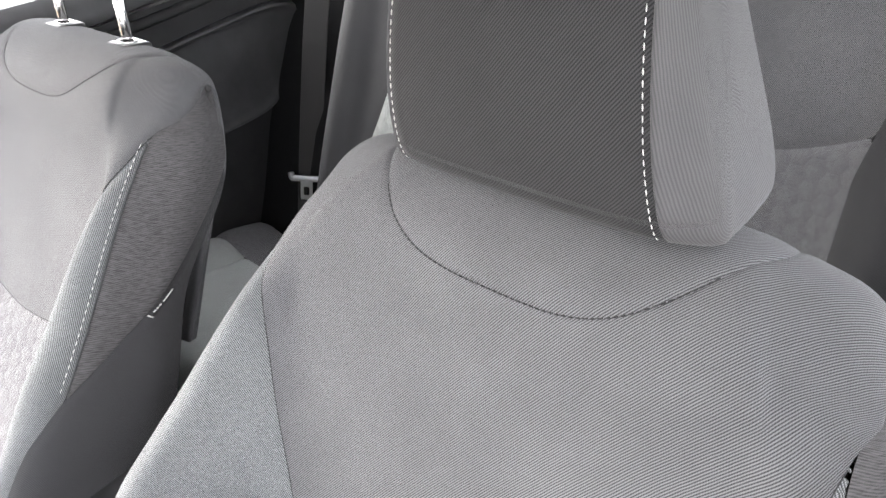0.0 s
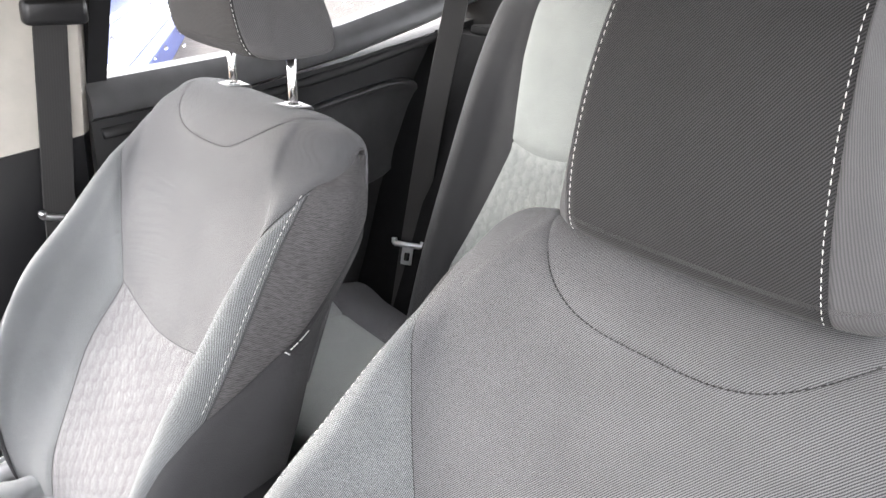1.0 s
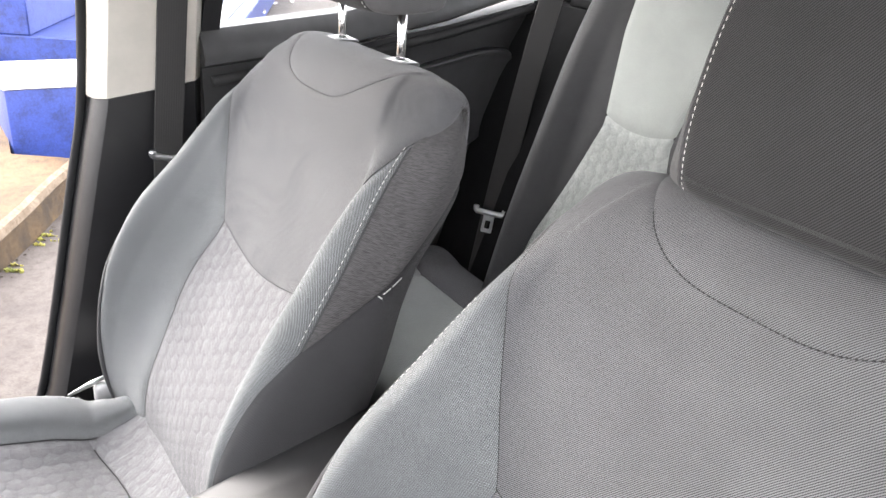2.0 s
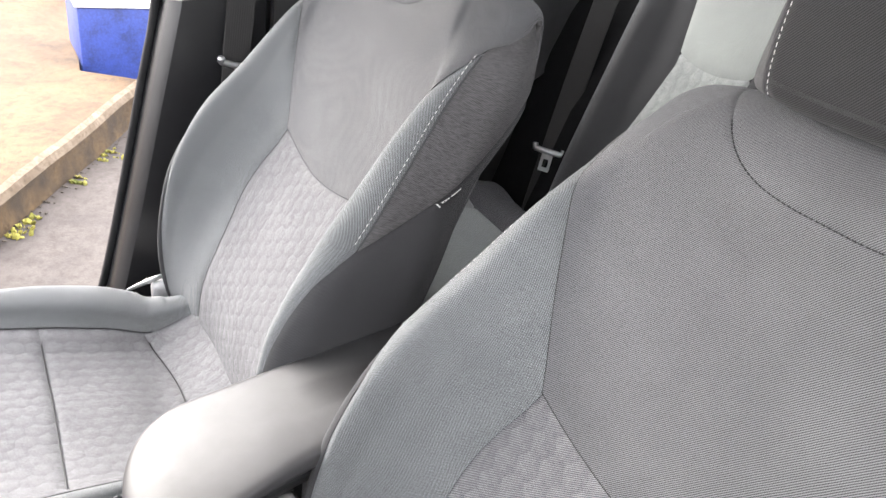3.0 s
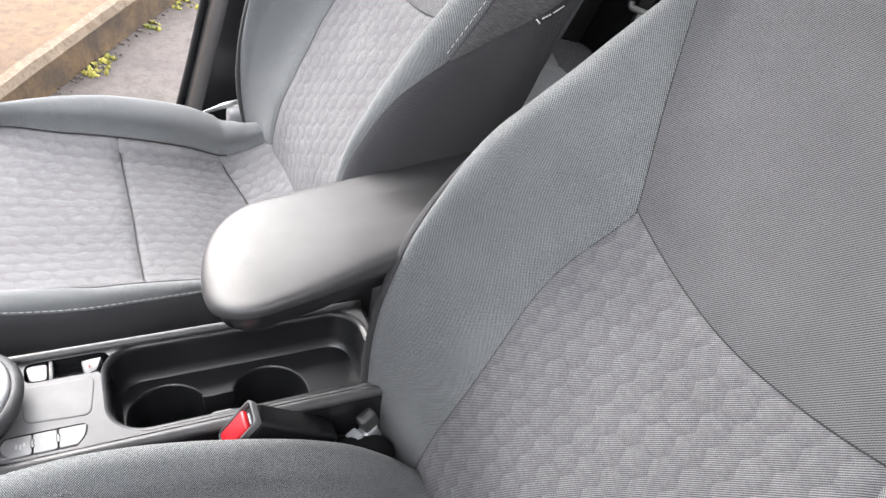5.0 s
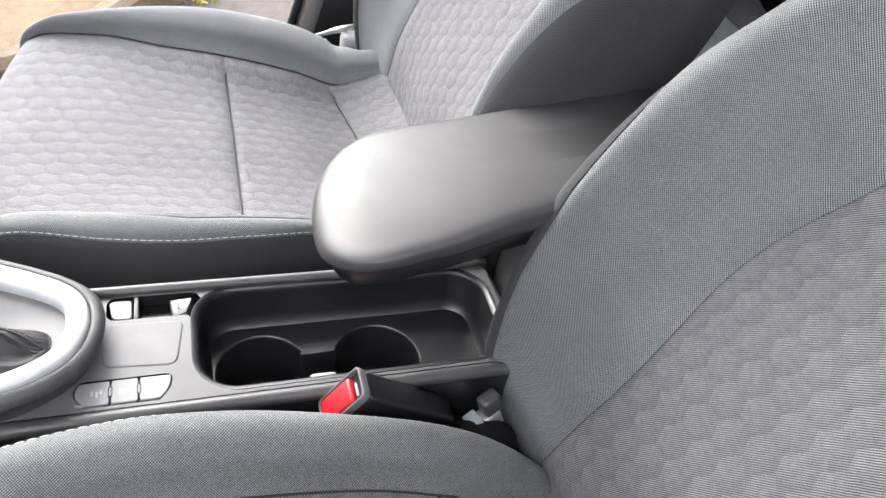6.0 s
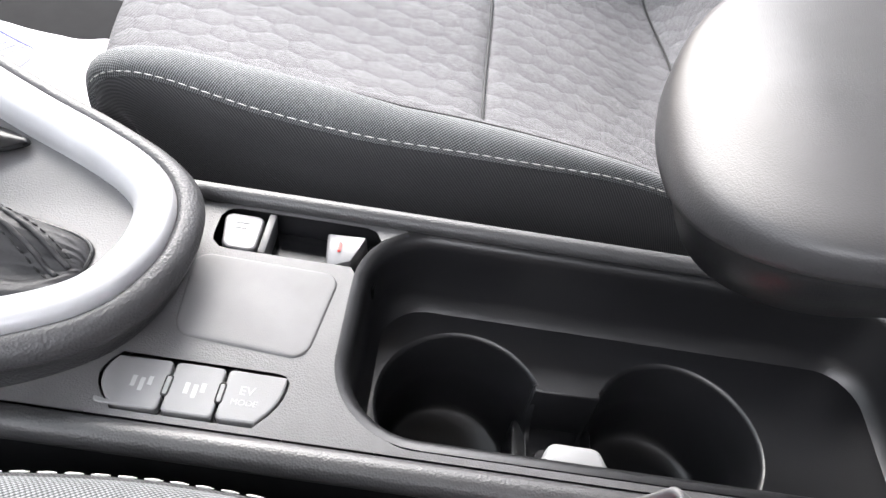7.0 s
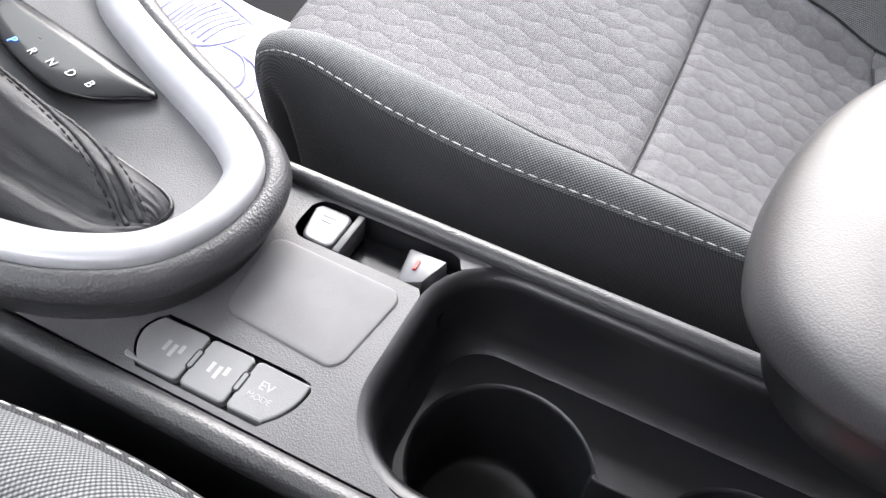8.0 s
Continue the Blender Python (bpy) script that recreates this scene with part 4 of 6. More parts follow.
def build_buttons():
    well = box_bm(0.0910, 0.1190, -0.0750, 0.0032, -0.012, -0.004, 0.0)
    strip = part("button_strip", well, BLACK, console, "strip of three grey push buttons")
    edges = (-0.0728, -0.0458, -0.0240, 0.0004)
    for k in range(3):
        y0, y1 = edges[k] + 0.0006, edges[k + 1] - 0.0006
        o = rounded(0.0934, 0.1166, y0, y1, 0.0022, 8)
        if k == 0:
            o = np.concatenate([o[:16], [(x, strip_left(x)) for x in np.linspace(0.0940, 0.1160, 12)], o[24:]])
        if k == 2:
            o = np.concatenate([[(x, strip_right(x)) for x in np.linspace(0.1163, 0.0937, 12)], o[16:]])
        b = outline_cap(o, -0.006, 0.0003, 0.0010, BUTTON, "push_button", strip)
        # pale printed marks; those too small to read are bars
        cy = (y0 + y1) / 2 + (0.003 if k == 0 else -0.002 if k == 2 else 0)
        if k == 2:
            for word, x, size in (("EV", 0.1028, 0.0058), ("MODE", 0.1082, 0.0038)):
                lettering(word, size, pose(x, cy, 0.0004, 0, 0, 90), FAINT, b)
        else:
            for dy, dx, ln in ((-0.003, 0.0, 0.005), (0.0005, 0.001, 0.006), (0.0035, -0.001, 0.004)):
                part("mark", box_bm(0.105 + dx - ln / 2, 0.105 + dx + ln / 2, cy + dy - 0.0009, cy + dy + 0.0009, 0.0002, 0.0004, 0.0), FAINT, b)
    for y in edges[1:3]:
        outline_cap(rounded(0.1000, 0.1100, y - 0.0017, y + 0.0017, 0.0014, 6), -0.006, 0.0004, 0.0003, GLOSS, "lock_bar", strip)
        outline_cap(rounded(0.1008, 0.1092, y - 0.0009, y + 0.0009, 0.0008, 6), 0.0001, 0.0007, 0.0003, BUTTON, "lock_bar", strip)
    # parking brake switch with its dark recess
    sw = part("switch_panel", box_bm(0.0015, 0.0290, -0.053, 0.028, -0.022, -0.014, 0.0), GLOSS, console, "recessed silver lever switch and button")
    o = rounded(0.0035, 0.0268, -0.0508, -0.0312, 0.004, 6)
    o[:, 1] += np.where(o[:, 1] < -0.041, 0.004 * np.clip((o[:, 0] - 0.014) / 0.0128, 0, 1), 0.0)
    hold = outline_cap(o, -0.014, -0.0012, 0.0014, SWITCH, "hold_button", sw, "silver button")
    part("mark", box_bm(0.0085, 0.0100, -0.0445, -0.0375, -0.0012, -0.0010, 0.0), GREYP, hold)
    part("mark", box_bm(0.0118, 0.0133, -0.0440, -0.0385, -0.0012, -0.0010, 0.0), GREYP, hold)
    part("divider", box_bm(0.0020, 0.0282, -0.0296, -0.0258, -0.014, 0.0004, 0.001), PANEL, sw)
    # lever: a wedge that rises towards the back
    bm = bmesh.new()
    vs = [bm.verts.new(p) for p in ((0.0060, 0.0005, -0.003), (0.0262, 0.0030, -0.006), (0.0240, 0.0150, -0.0006), (0.0075, 0.0205, -0.0002),
                                    (0.0060, 0.0005, -0.016), (0.0262, 0.0030, -0.016), (0.0240, 0.0160, -0.016), (0.0075, 0.0225, -0.016))]
    for q in ((0, 1, 2, 3), (4, 7, 6, 5), (0, 4, 5, 1), (1, 5, 6, 2), (2, 6, 7, 3), (3, 7, 4, 0)):
        bm.faces.new([vs[k] for k in q])
    bmesh.ops.bevel(bm, geom=list(bm.edges), offset=0.0012, segments=2, affect="EDGES", profile=0.5)
    lever = part("brake_lever", bm, SWITCH, sw, "silver lever")
    part("mark", box_bm(0.0125, 0.0180, 0.0075, 0.0090, -0.0040, -0.0012, 0.0), REDMARK, lever)


build_buttons()


# gear selector surround: padded collar, satin ring, sunken plate, lever with leather boot
def collar(scale, z, front=-0.36):
    """U-shaped outline of the surround, wider towards the dashboard. scale: metres to grow outwards."""
    pts = [(-0.0952, front), (-0.0741, -0.2402), (-0.0435, -0.1905), (-0.0212, -0.1430), (-0.0070, -0.1078), (0.0064, -0.0818), (0.0220, -0.0660), (0.0430, -0.0597),
           (0.0670, -0.0617), (0.0905, -0.0728), (0.1078, -0.0940), (0.1190, -0.1200), (0.1272, -0.1646), (0.1330, -0.2399), (0.1380, front)]
    p, _ = catmull(pts, 90)
    tan = np.gradient(p, axis=0)
    tan /= np.linalg.norm(tan, axis=1)[:, None]
    nor = np.stack([-tan[:, 1], tan[:, 0]], 1)
    return np.c_[p + nor * scale, np.full(len(p), z)]


def build_selector():
    sel = empty("gear_selector", "leather gear selector in a satin silver surround", "gear lever", (0, 0, 0))

    def slope(r):
        r = np.array(r)
        r[:, 2] += np.clip(-0.06 - r[:, 1], 0, 1) * 0.092
        return r

    def skin(name, prof, material, label=""):
        v, f = loft([slope(collar(s, z)) for s, z in prof], closed=False)
        return mesh_object(name, v, f, material, sel, label)

    skin("collar", [(0.001, -0.012), (0.002, 0.003), (0.0055, 0.011), (0.0095, 0.0165), (0.0108, 0.0212), (0.0075, 0.0258), (0.003, 0.0285), (0.0005, 0.0275), (-0.002, 0.024)], PAD, "padded black collar")
    skin("ring", [(-0.0005, 0.024), (-0.001, 0.0290), (-0.003, 0.0312), (-0.008, 0.0318), (-0.014, 0.0300), (-0.0185, 0.0262), (-0.0195, 0.0225), (-0.0195, 0.015)], SILVER, "satin silver ring")
    rim = slope(collar(-0.0190, 0.018))
    n = len(rim)
    mid = np.stack([np.full(n, 0.05), rim[:, 1] * 0.2 - 0.25 * 0.8, rim[:, 2]], 1)
    rings = [rim * (1 - t) + mid * t for t in np.linspace(0, 1, 8)]
    v, f = loft(rings, closed=False)
    mesh_object("plate", v, f, PANEL, sel, "grey grained plate")
    # gloss letter panel
    pts, _ = catmull([(-0.016, -0.262), (-0.011, -0.235), (-0.007, -0.209), (-0.001, -0.172), (0.0055, -0.1395), (0.018, -0.150), (0.027, -0.163), (0.031, -0.180), (0.027, -0.199), (0.019, -0.222), (0.009, -0.245), (0.0, -0.262), (-0.008, -0.267), (-0.016, -0.262)], 90)
    pts = pts[:-1]
    hgt = lambda yy: 0.0195 + np.clip(-0.06 - yy, 0, 1) * 0.10  # noqa: E731
    c = pts.mean(0)
    rings = []
    for k, dz in ((1.0, 0.0), (1.0, 0.0012), (0.97, 0.002), (0.5, 0.002), (0.02, 0.002)):
        q = c + (pts - c) * k
        rings.append(np.c_[q, hgt(q[:, 1]) + dz])
    v, f = loft(rings)
    panel = mesh_object("letter_panel", v, f, GLOSS, sel, "gloss black panel with gear letters")
    for ch, y in zip("PRNDB", (-0.2156, -0.2028, -0.1905, -0.1786, -0.1666)):
        lettering(ch, 0.0066, pose(0.0165 + (y + 0.2156) * 0.065, y, hgt(y) + 0.0026, 0, 0, 76) @ pose(0, 0, 0, 0, 5, 0), BLUEMARK if ch == "P" else MARK, panel, "letter " + ch)
    # leather boot: a low sewn bag with a deep hollow, climbing to the lever towards the dashboard
    stations = ((-0.0895, 0.0640, 0.0740, 0.0005, 0.0), (-0.0905, 0.0590, 0.0795, 0.003, 0.1), (-0.094, 0.0550, 0.0850, 0.006, 0.4), (-0.100, 0.0525, 0.0910, 0.009, 0.8), (-0.108, 0.0510, 0.0955, 0.012, 1.0),
                (-0.118, 0.0495, 0.0975, 0.015, 1.0), (-0.132, 0.0475, 0.0990, 0.019, 1.0), (-0.148, 0.0455, 0.1005, 0.024, 0.9), (-0.168, 0.0440, 0.1020, 0.032, 0.7), (-0.192, 0.0430, 0.1035, 0.046, 0.4), (-0.222, 0.0430, 0.1020, 0.068, 0.15), (-0.250, 0.0440, 0.0990, 0.095, 0.0))
    fine = catmull(np.array(stations), 70)[0]
    across = np.linspace(0, 1, 41)

    def bag(y, x0, x1, h, hollow):
        rise = np.sin(math.pi * across) ** 0.45
        dip = 0.78 * hollow * np.exp(-(((across - 0.62) / 0.20) ** 2))
        crease = np.array([0.0012 * noise.noise((14 * a, y * 55, 2.0)) + 0.0008 * noise.noise((30 * a, y * 130, 5.0)) for a in across])
        zz = 0.0165 + max(-0.06 - y, 0) * 0.10
        return np.c_[x0 + (x1 - x0) * across, np.full(41, y), zz + h * rise * (1 - dip) + crease * rise]

    rings = [bag(*row) for row in fine]
    v, f = loft(rings, closed=False)
    boot = mesh_object("boot", v, f, LEATHER, sel, "creased black leather boot")

    def on_bag(x, y, lift):
        k = int(np.argmin([abs(row[0] - y) for row in fine]))
        r = rings[k]
        return (x, y, float(np.interp(x, r[:, 0], r[:, 2])) + lift)

    line, _ = catmull([(0.0475, -0.190), (0.0480, -0.168), (0.0510, -0.148), (0.0560, -0.131), (0.0640, -0.113), (0.0745, -0.0955)], 60)
    way = np.gradient(line, axis=0)
    way /= np.linalg.norm(way, axis=1)[:, None]
    side = np.stack([-way[:, 1], way[:, 0]], 1)
    for off in (-0.0028, 0.0028):
        v, f = tube([on_bag(*(p + n * off), 0.0004) for p, n in zip(line, side)], 0.0012, 6)
        mesh_object("ridge", v, f, LEATHER, boot)
    for off in (-0.0060, 0.0060):
        stitches([on_bag(*(p + n * off), 0.0003) for p, n in zip(line, side)], SEAM, boot, "stitching", length=0.0034, gap=0.0016, r=0.0005)
    # dark gap round the foot of the boot
    foot = [(row[1] - 0.0006, row[0]) for row in fine[::-1]] + [(row[2] + 0.0006, row[0]) for row in fine]
    v, f = tube([(x, y - 0.0004, 0.0178 + max(-0.06 - y, 0) * 0.092) for x, y in foot], 0.0013, 6)
    mesh_object("boot_gap", v, f, GLOSS, boot)
    knob = bmesh.new()
    bmesh.ops.create_uvsphere(knob, u_segments=24, v_segments=16, radius=1.0)
    for vert in knob.verts:
        vert.co = Vector((0.060 + vert.co.x * 0.024, -0.275 + vert.co.y * 0.038, 0.135 + vert.co.z * 0.030))
    part("knob", knob, LEATHER, sel, "black leather knob")


build_selector()


# ---------------------------------------------------------------- armrest on its box
def build_armrest():
    arm = empty("armrest", "padded leatherette armrest with a rounded front", "armrest", (0, 0, 0))

    def ring(grow, frac, low=0.0):
        """One level of the pad: frac 0 at the lip, 1 at the top."""
        x0, x1, y0, y1, tip = -0.0400 - grow, 0.1310 + grow, 0.1185, 0.52, 0.072
        t = np.linspace(0, math.pi, 49)
        o = []
        for k in t:
            # long round on the passenger's side, tighter on the driver's
            wide, nose, power = (tip - x0, 0.085, 1.0) if k < math.pi / 2 else (x1 - tip, 0.053, 0.8)
            o.append((tip - wide * math.copysign(abs(math.cos(k)) ** power, math.cos(k)), y0 + nose - (nose + grow) * abs(math.sin(k)) ** 0.9))
        slim = x1 - 0.021
        o = np.array([(x0, y1), (x0, 0.40), (x0, 0.30)] + o + [(x1 - 0.004, 0.220), (slim + 0.007, 0.265), (slim, 0.31), (slim, 0.40), (slim, y1)])
        near = np.clip(o[:, 1] - y0, 0, 1)
        lip = 0.1352 - 0.0125 * np.exp(-near / 0.03) + 0.115 * (o[:, 1] - 0.2) + 0.165 * (o[:, 0] - 0.05)
        top = 0.1680 + 0.167 * (o[:, 1] - 0.2) - 0.0065 * np.exp(-near / 0.09) - 0.085 * np.clip(0.06 - o[:, 0], 0, 1)
        top -= (0.010 * np.exp(-near / 0.016) if frac < 0.99 else 0)
        return np.c_[o, lip + (top - lip) * frac - low]

    levels = ((-0.016, -0.02), (-0.0075, 0.0), (-0.0035, 0.06), (-0.001, 0.18), (0.0, 0.36), (0.0, 0.58), (-0.0003, 0.74), (-0.0014, 0.84), (-0.0036, 0.905), (-0.0070, 0.950), (-0.0120, 0.976), (-0.019, 0.989), (-0.029, 0.996), (-0.040, 1.0), (-0.050, 1.002))
    v, f = loft([ring(g, k) for g, k in levels], True, True)
    mesh_object("pad", v, f, SOFT, arm, "grained black leatherette pad")
    v, f = loft([ring(g, -0.03, d) for g, d in ((-0.047, 0.036), (-0.028, 0.034), (-0.015, 0.024), (-0.009, 0.006), (-0.009, 0.0015), (-0.016, 0.0))], True, True)
    mesh_object("lid_shell", v, f, BLACK, arm, "black plastic shell")
    part("box", box_bm(0.0, 0.09, 0.325, 0.50, -0.27, 0.115, 0.01), BLACK, arm)


build_armrest()


# ---------------------------------------------------------------- buckles and belts
def build_front_buckle():
    b = empty("seat_belt_buckle", "black buckle with a bright red release button", "buckle", (0.1500, 0.155, 0.001))
    m = pose(0, 0, 0, 56, 0, 0)
    body = box_bm(-0.0145, 0.0145, -0.027, 0.027, -0.085, 0.0175, 0.005, 3)
    body.transform(m)
    part("body", body, BLACK, b)
    rim = []
    for g, z in ((0.0, 0.018), (0.0005, 0.0245), (-0.0003, 0.0256), (-0.0013, 0.0256), (-0.0018, 0.0240), (-0.0020, 0.0180)):
        o = rounded(-0.0150 - g, 0.0150 + g, -0.0275 - g, 0.0275 + g, 0.005, 6)
        rim.append(np.c_[o, np.full(len(o), z)])
    v, f = loft(rim)
    v = [tuple(m @ Vector(p)) for p in v]
    mesh_object("rim", v, f, PADTOP, b)
    btn = box_bm(-0.0124, 0.0124, -0.0250, 0.0145, 0.015, 0.0262, 0.003, 3)
    btn.transform(m)
    part("release_button", btn, RED, b, "red release button")
    well = box_bm(-0.0128, 0.0128, 0.0150, 0.0252, 0.012, 0.0222, 0.001, 1)
    well.transform(m)
    part("slot", well, BLACK, b, "dark tongue slot")
    tip = box_bm(-0.0040, 0.0090, 0.0172, 0.0196, 0.020, 0.0236, 0.0006, 1)
    tip.transform(m)
    part("latch", tip, GREYP, b)
    stalk = box_bm(-0.009, 0.009, -0.012, 0.012, -0.17, -0.08, 0.003, 2)
    stalk.transform(m)
    part("stalk", stalk, BLACK, b)


build_front_buckle()


def build_anchor():
    a = empty("belt_anchor", "grey belt anchor clip beside the seat", "belt anchor", (0.156, 0.276, -0.036))
    bm = box_bm(-0.009, 0.008, -0.020, 0.012, -0.030, 0.006, 0.004, 3)
    bm.transform(pose(0, 0, 0, 20, -14, 15))
    part("clip", bm, STEEL, a)
    bm = box_bm(-0.008, 0.007, -0.008, 0.013, 0.006, 0.027, 0.004, 3)
    bm.transform(pose(0, 0.004, 0, 20, -14, 15))
    part("cap", bm, GUIDE, a, "dark plastic cap")
    bm = box_bm(-0.0095, 0.0085, -0.022, -0.008, 0.002, 0.010, 0.002, 2)
    bm.transform(pose(0, 0, 0, 20, -14, 15))
    part("lip", bm, GREYP, a)
    bm = box_bm(-0.006, 0.006, -0.006, 0.018, -0.12, -0.02, 0.003, 2)
    part("strap", bm, BLACK, a)


build_anchor()


# ---------------------------------------------------------------- rear bench
def build_rear_half(x, half, label, spread, chest_cloth, insert_cloth, wide_top, pan_x, pan_cloth):
    th = empty("rear_bench", label, "rear seat", (x, 0, 0), "rear seats")
    spine = [(1.000, -0.02), (1.030, 0.08), (1.068, 0.22), (1.112, 0.38), (1.150, 0.54), (1.182, 0.66), (1.205, 0.705), (1.245, 0.718), (1.285, 0.69)]
    rows = []
    for w, b in ((0.99, 0.030), (1.0, 0.040), (1.0, 0.045), (0.99, 0.040), (0.96, 0.028), (0.91, 0.012), (0.87, 0.004), (0.84, 0.002), (0.84, 0.0)):
        w *= half
        rows.append([(0, 0), (0.3 * w, 0), (0.55 * w, 0.1 * b), (0.68 * w, 0.6 * b), (0.80 * w, b), (0.93 * w, 0.55 * b), (w, -0.02), (w, -0.06), (w - 0.01, -0.10)])
    sheet, knots, B1, yz = loaf(spine, rows, 121, 110)
    A, B = sheet.A, sheet.B
    a = np.abs(A)
    z = lambda h: by_z(B1, yz, h)  # noqa: E731
    edge = np.interp(B1, [z(0.0), z(0.2), z(0.44), z(0.60), B1[-1]], [0.72 * half, 0.62 * half, wide_top * half, (wide_top + 0.11) * half, (wide_top + 0.14) * half])[:, None]
    hem = z(0.462) - 0.02 * (1 - (a / (0.4 * half)) ** 2)
    back = sheet.core("backrest", CORE, th)
    sheet.panel("chest_panel", np.minimum(edge - a, B - hem), chest_cloth, back, tuck=0.003, width=0.006)
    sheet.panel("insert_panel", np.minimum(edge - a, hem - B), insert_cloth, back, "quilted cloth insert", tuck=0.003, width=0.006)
    for sgn in (-1, 1):
        sheet.panel("bolster", A * sgn - edge, SIDE, back, tuck=0.003, width=0.006)
    for gx in (-0.075, 0.055):
        part("post_guide", box_bm(gx - 0.022, gx + 0.022, 1.205, 1.25, 0.712, 0.728, 0.005, 2), GREYP, th, "grey plastic guide")
        v, f = tube([(gx, 1.228, 0.71), (gx, 1.226, 0.80)], 0.006, 12)
        mesh_object("headrest_post", v, f, CHROME, th)
    # cushion
    spine = [(0.700, -0.14), (0.668, -0.07), (0.668, 0.005), (0.705, 0.042), (0.78, 0.054), (0.87, 0.052), (0.95, 0.044), (1.04, 0.030)]
    rows = []
    for k in range(len(spine)):
        w, b = spread, (0.0, 0.004, 0.010, 0.014, 0.018, 0.02, 0.02, 0.015)[k]
        rows.append([(0, -0.002), (0.3 * w, 0), (0.6 * w, 0.2 * b), (0.72 * w, 0.7 * b), (0.82 * w, b), (0.94 * w, 0.5 * b), (w, -0.02), (w, -0.07), (w - 0.01, -0.12)])
    sheet, knots, B1, yz = loaf(spine, rows, 111, 90)
    A, B = sheet.A, sheet.B
    a = np.abs(A)
    y = lambda v: float(np.interp(v, yz[20:, 0], B1[20:]))  # noqa: E731
    cross = y(0.93)
    wide = 0.60 * spread
    pan = sheet.core("cushion", CORE, th)
    pan.location = (pan_x, 0, 0)
    sheet.panel("front_insert", np.minimum(wide - a, cross - B), pan_cloth, pan, "cloth cushion front, far one painted in a lit tone", tuck=0.003, width=0.006)
    sheet.panel("rear_insert", B - cross, CAP, pan, puff=0.010, tuck=0.004, width=0.008)
    for sgn in (-1, 1):
        sheet.panel("bolster", np.minimum(A * sgn - wide, cross - B), pan_cloth, pan, tuck=0.003, width=0.006)
    part("seat_base", box_bm(-half, half, 0.70, 1.08, -0.30, -0.13, 0.01), CARPET, th)
    return th


# far half gets the lit copies of the cloth, near half the plain ones
build_rear_half(-0.212, 0.225, "grey cloth rear seat with quilted insert, window light painted in as a paler tone", 0.33, LIT_CLOTH, HEX_LIT, 0.34, -0.128, LIT_CLOTH)
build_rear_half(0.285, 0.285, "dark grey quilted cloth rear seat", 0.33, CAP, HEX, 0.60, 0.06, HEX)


# ---------------------------------------------------------------- belts
def ribbon(points, across, width, name, parent, material=BELT, thick=0.0013):
    """A flat strap along points; across is the way of its width."""
    p, _ = catmull(points, 60)
    side = np.asarray(across, float)
    side = side / np.linalg.norm(side)
    tan = np.gradient(p, axis=0)
    tan /= np.linalg.norm(tan, axis=1)[:, None]
    nor = np.cross(tan, side)
    nor /= np.linalg.norm(nor, axis=1)[:, None]
    s = np.r_[0, np.cumsum(np.linalg.norm(np.diff(p, axis=0), axis=1))]
    ring, uv = [], []
    for k in range(len(p)):
        ring.append([p[k] + side * a * width / 2 + nor[k] * b * thick for a, b in ((-1, -1), (-0.96, 1), (0.96, 1), (1, -1))])
        uv += [(a * width / 2, s[k]) for a in (-1, -0.96, 0.96, 1)]
    v, f = loft(ring, True, True)
    return mesh_object(name, v, f, material, parent, "", uv, smooth=False)


def build_tongue(parent, m):
    """Metal belt tongue: a plastic-covered crossbar with hooked ends and a slotted plate below."""
    bar, _ = catmull([(-0.033, 0, 0.012), (-0.031, 0, 0.002), (-0.022, 0, 0.0), (0.022, 0, 0.0), (0.031, 0, 0.002), (0.033, 0, 0.012)], 30)
    v, f = tube(bar, 0.0065, 8, 0.8, (0, 1, 0))
    mesh_object("crossbar", [tuple(m @ Vector(p)) for p in v], f, STEEL, parent)
    outer, inner = rounded(-0.0125, 0.0125, -0.046, -0.004, 0.003, 5), rounded(-0.006, 0.006, -0.037, -0.018, 0.002, 5)
    rings = [np.c_[o[:, 0], np.full(len(o), d), o[:, 1]] for o, d in ((outer, 0.0012), (inner, 0.0012), (inner, -0.0012), (outer, -0.0012), (outer, 0.0012))]
    v, f = loft(rings)
    mesh_object("plate", [tuple(m @ Vector(p)) for p in v], f, STEEL, parent, "slotted metal plate", smooth=False)


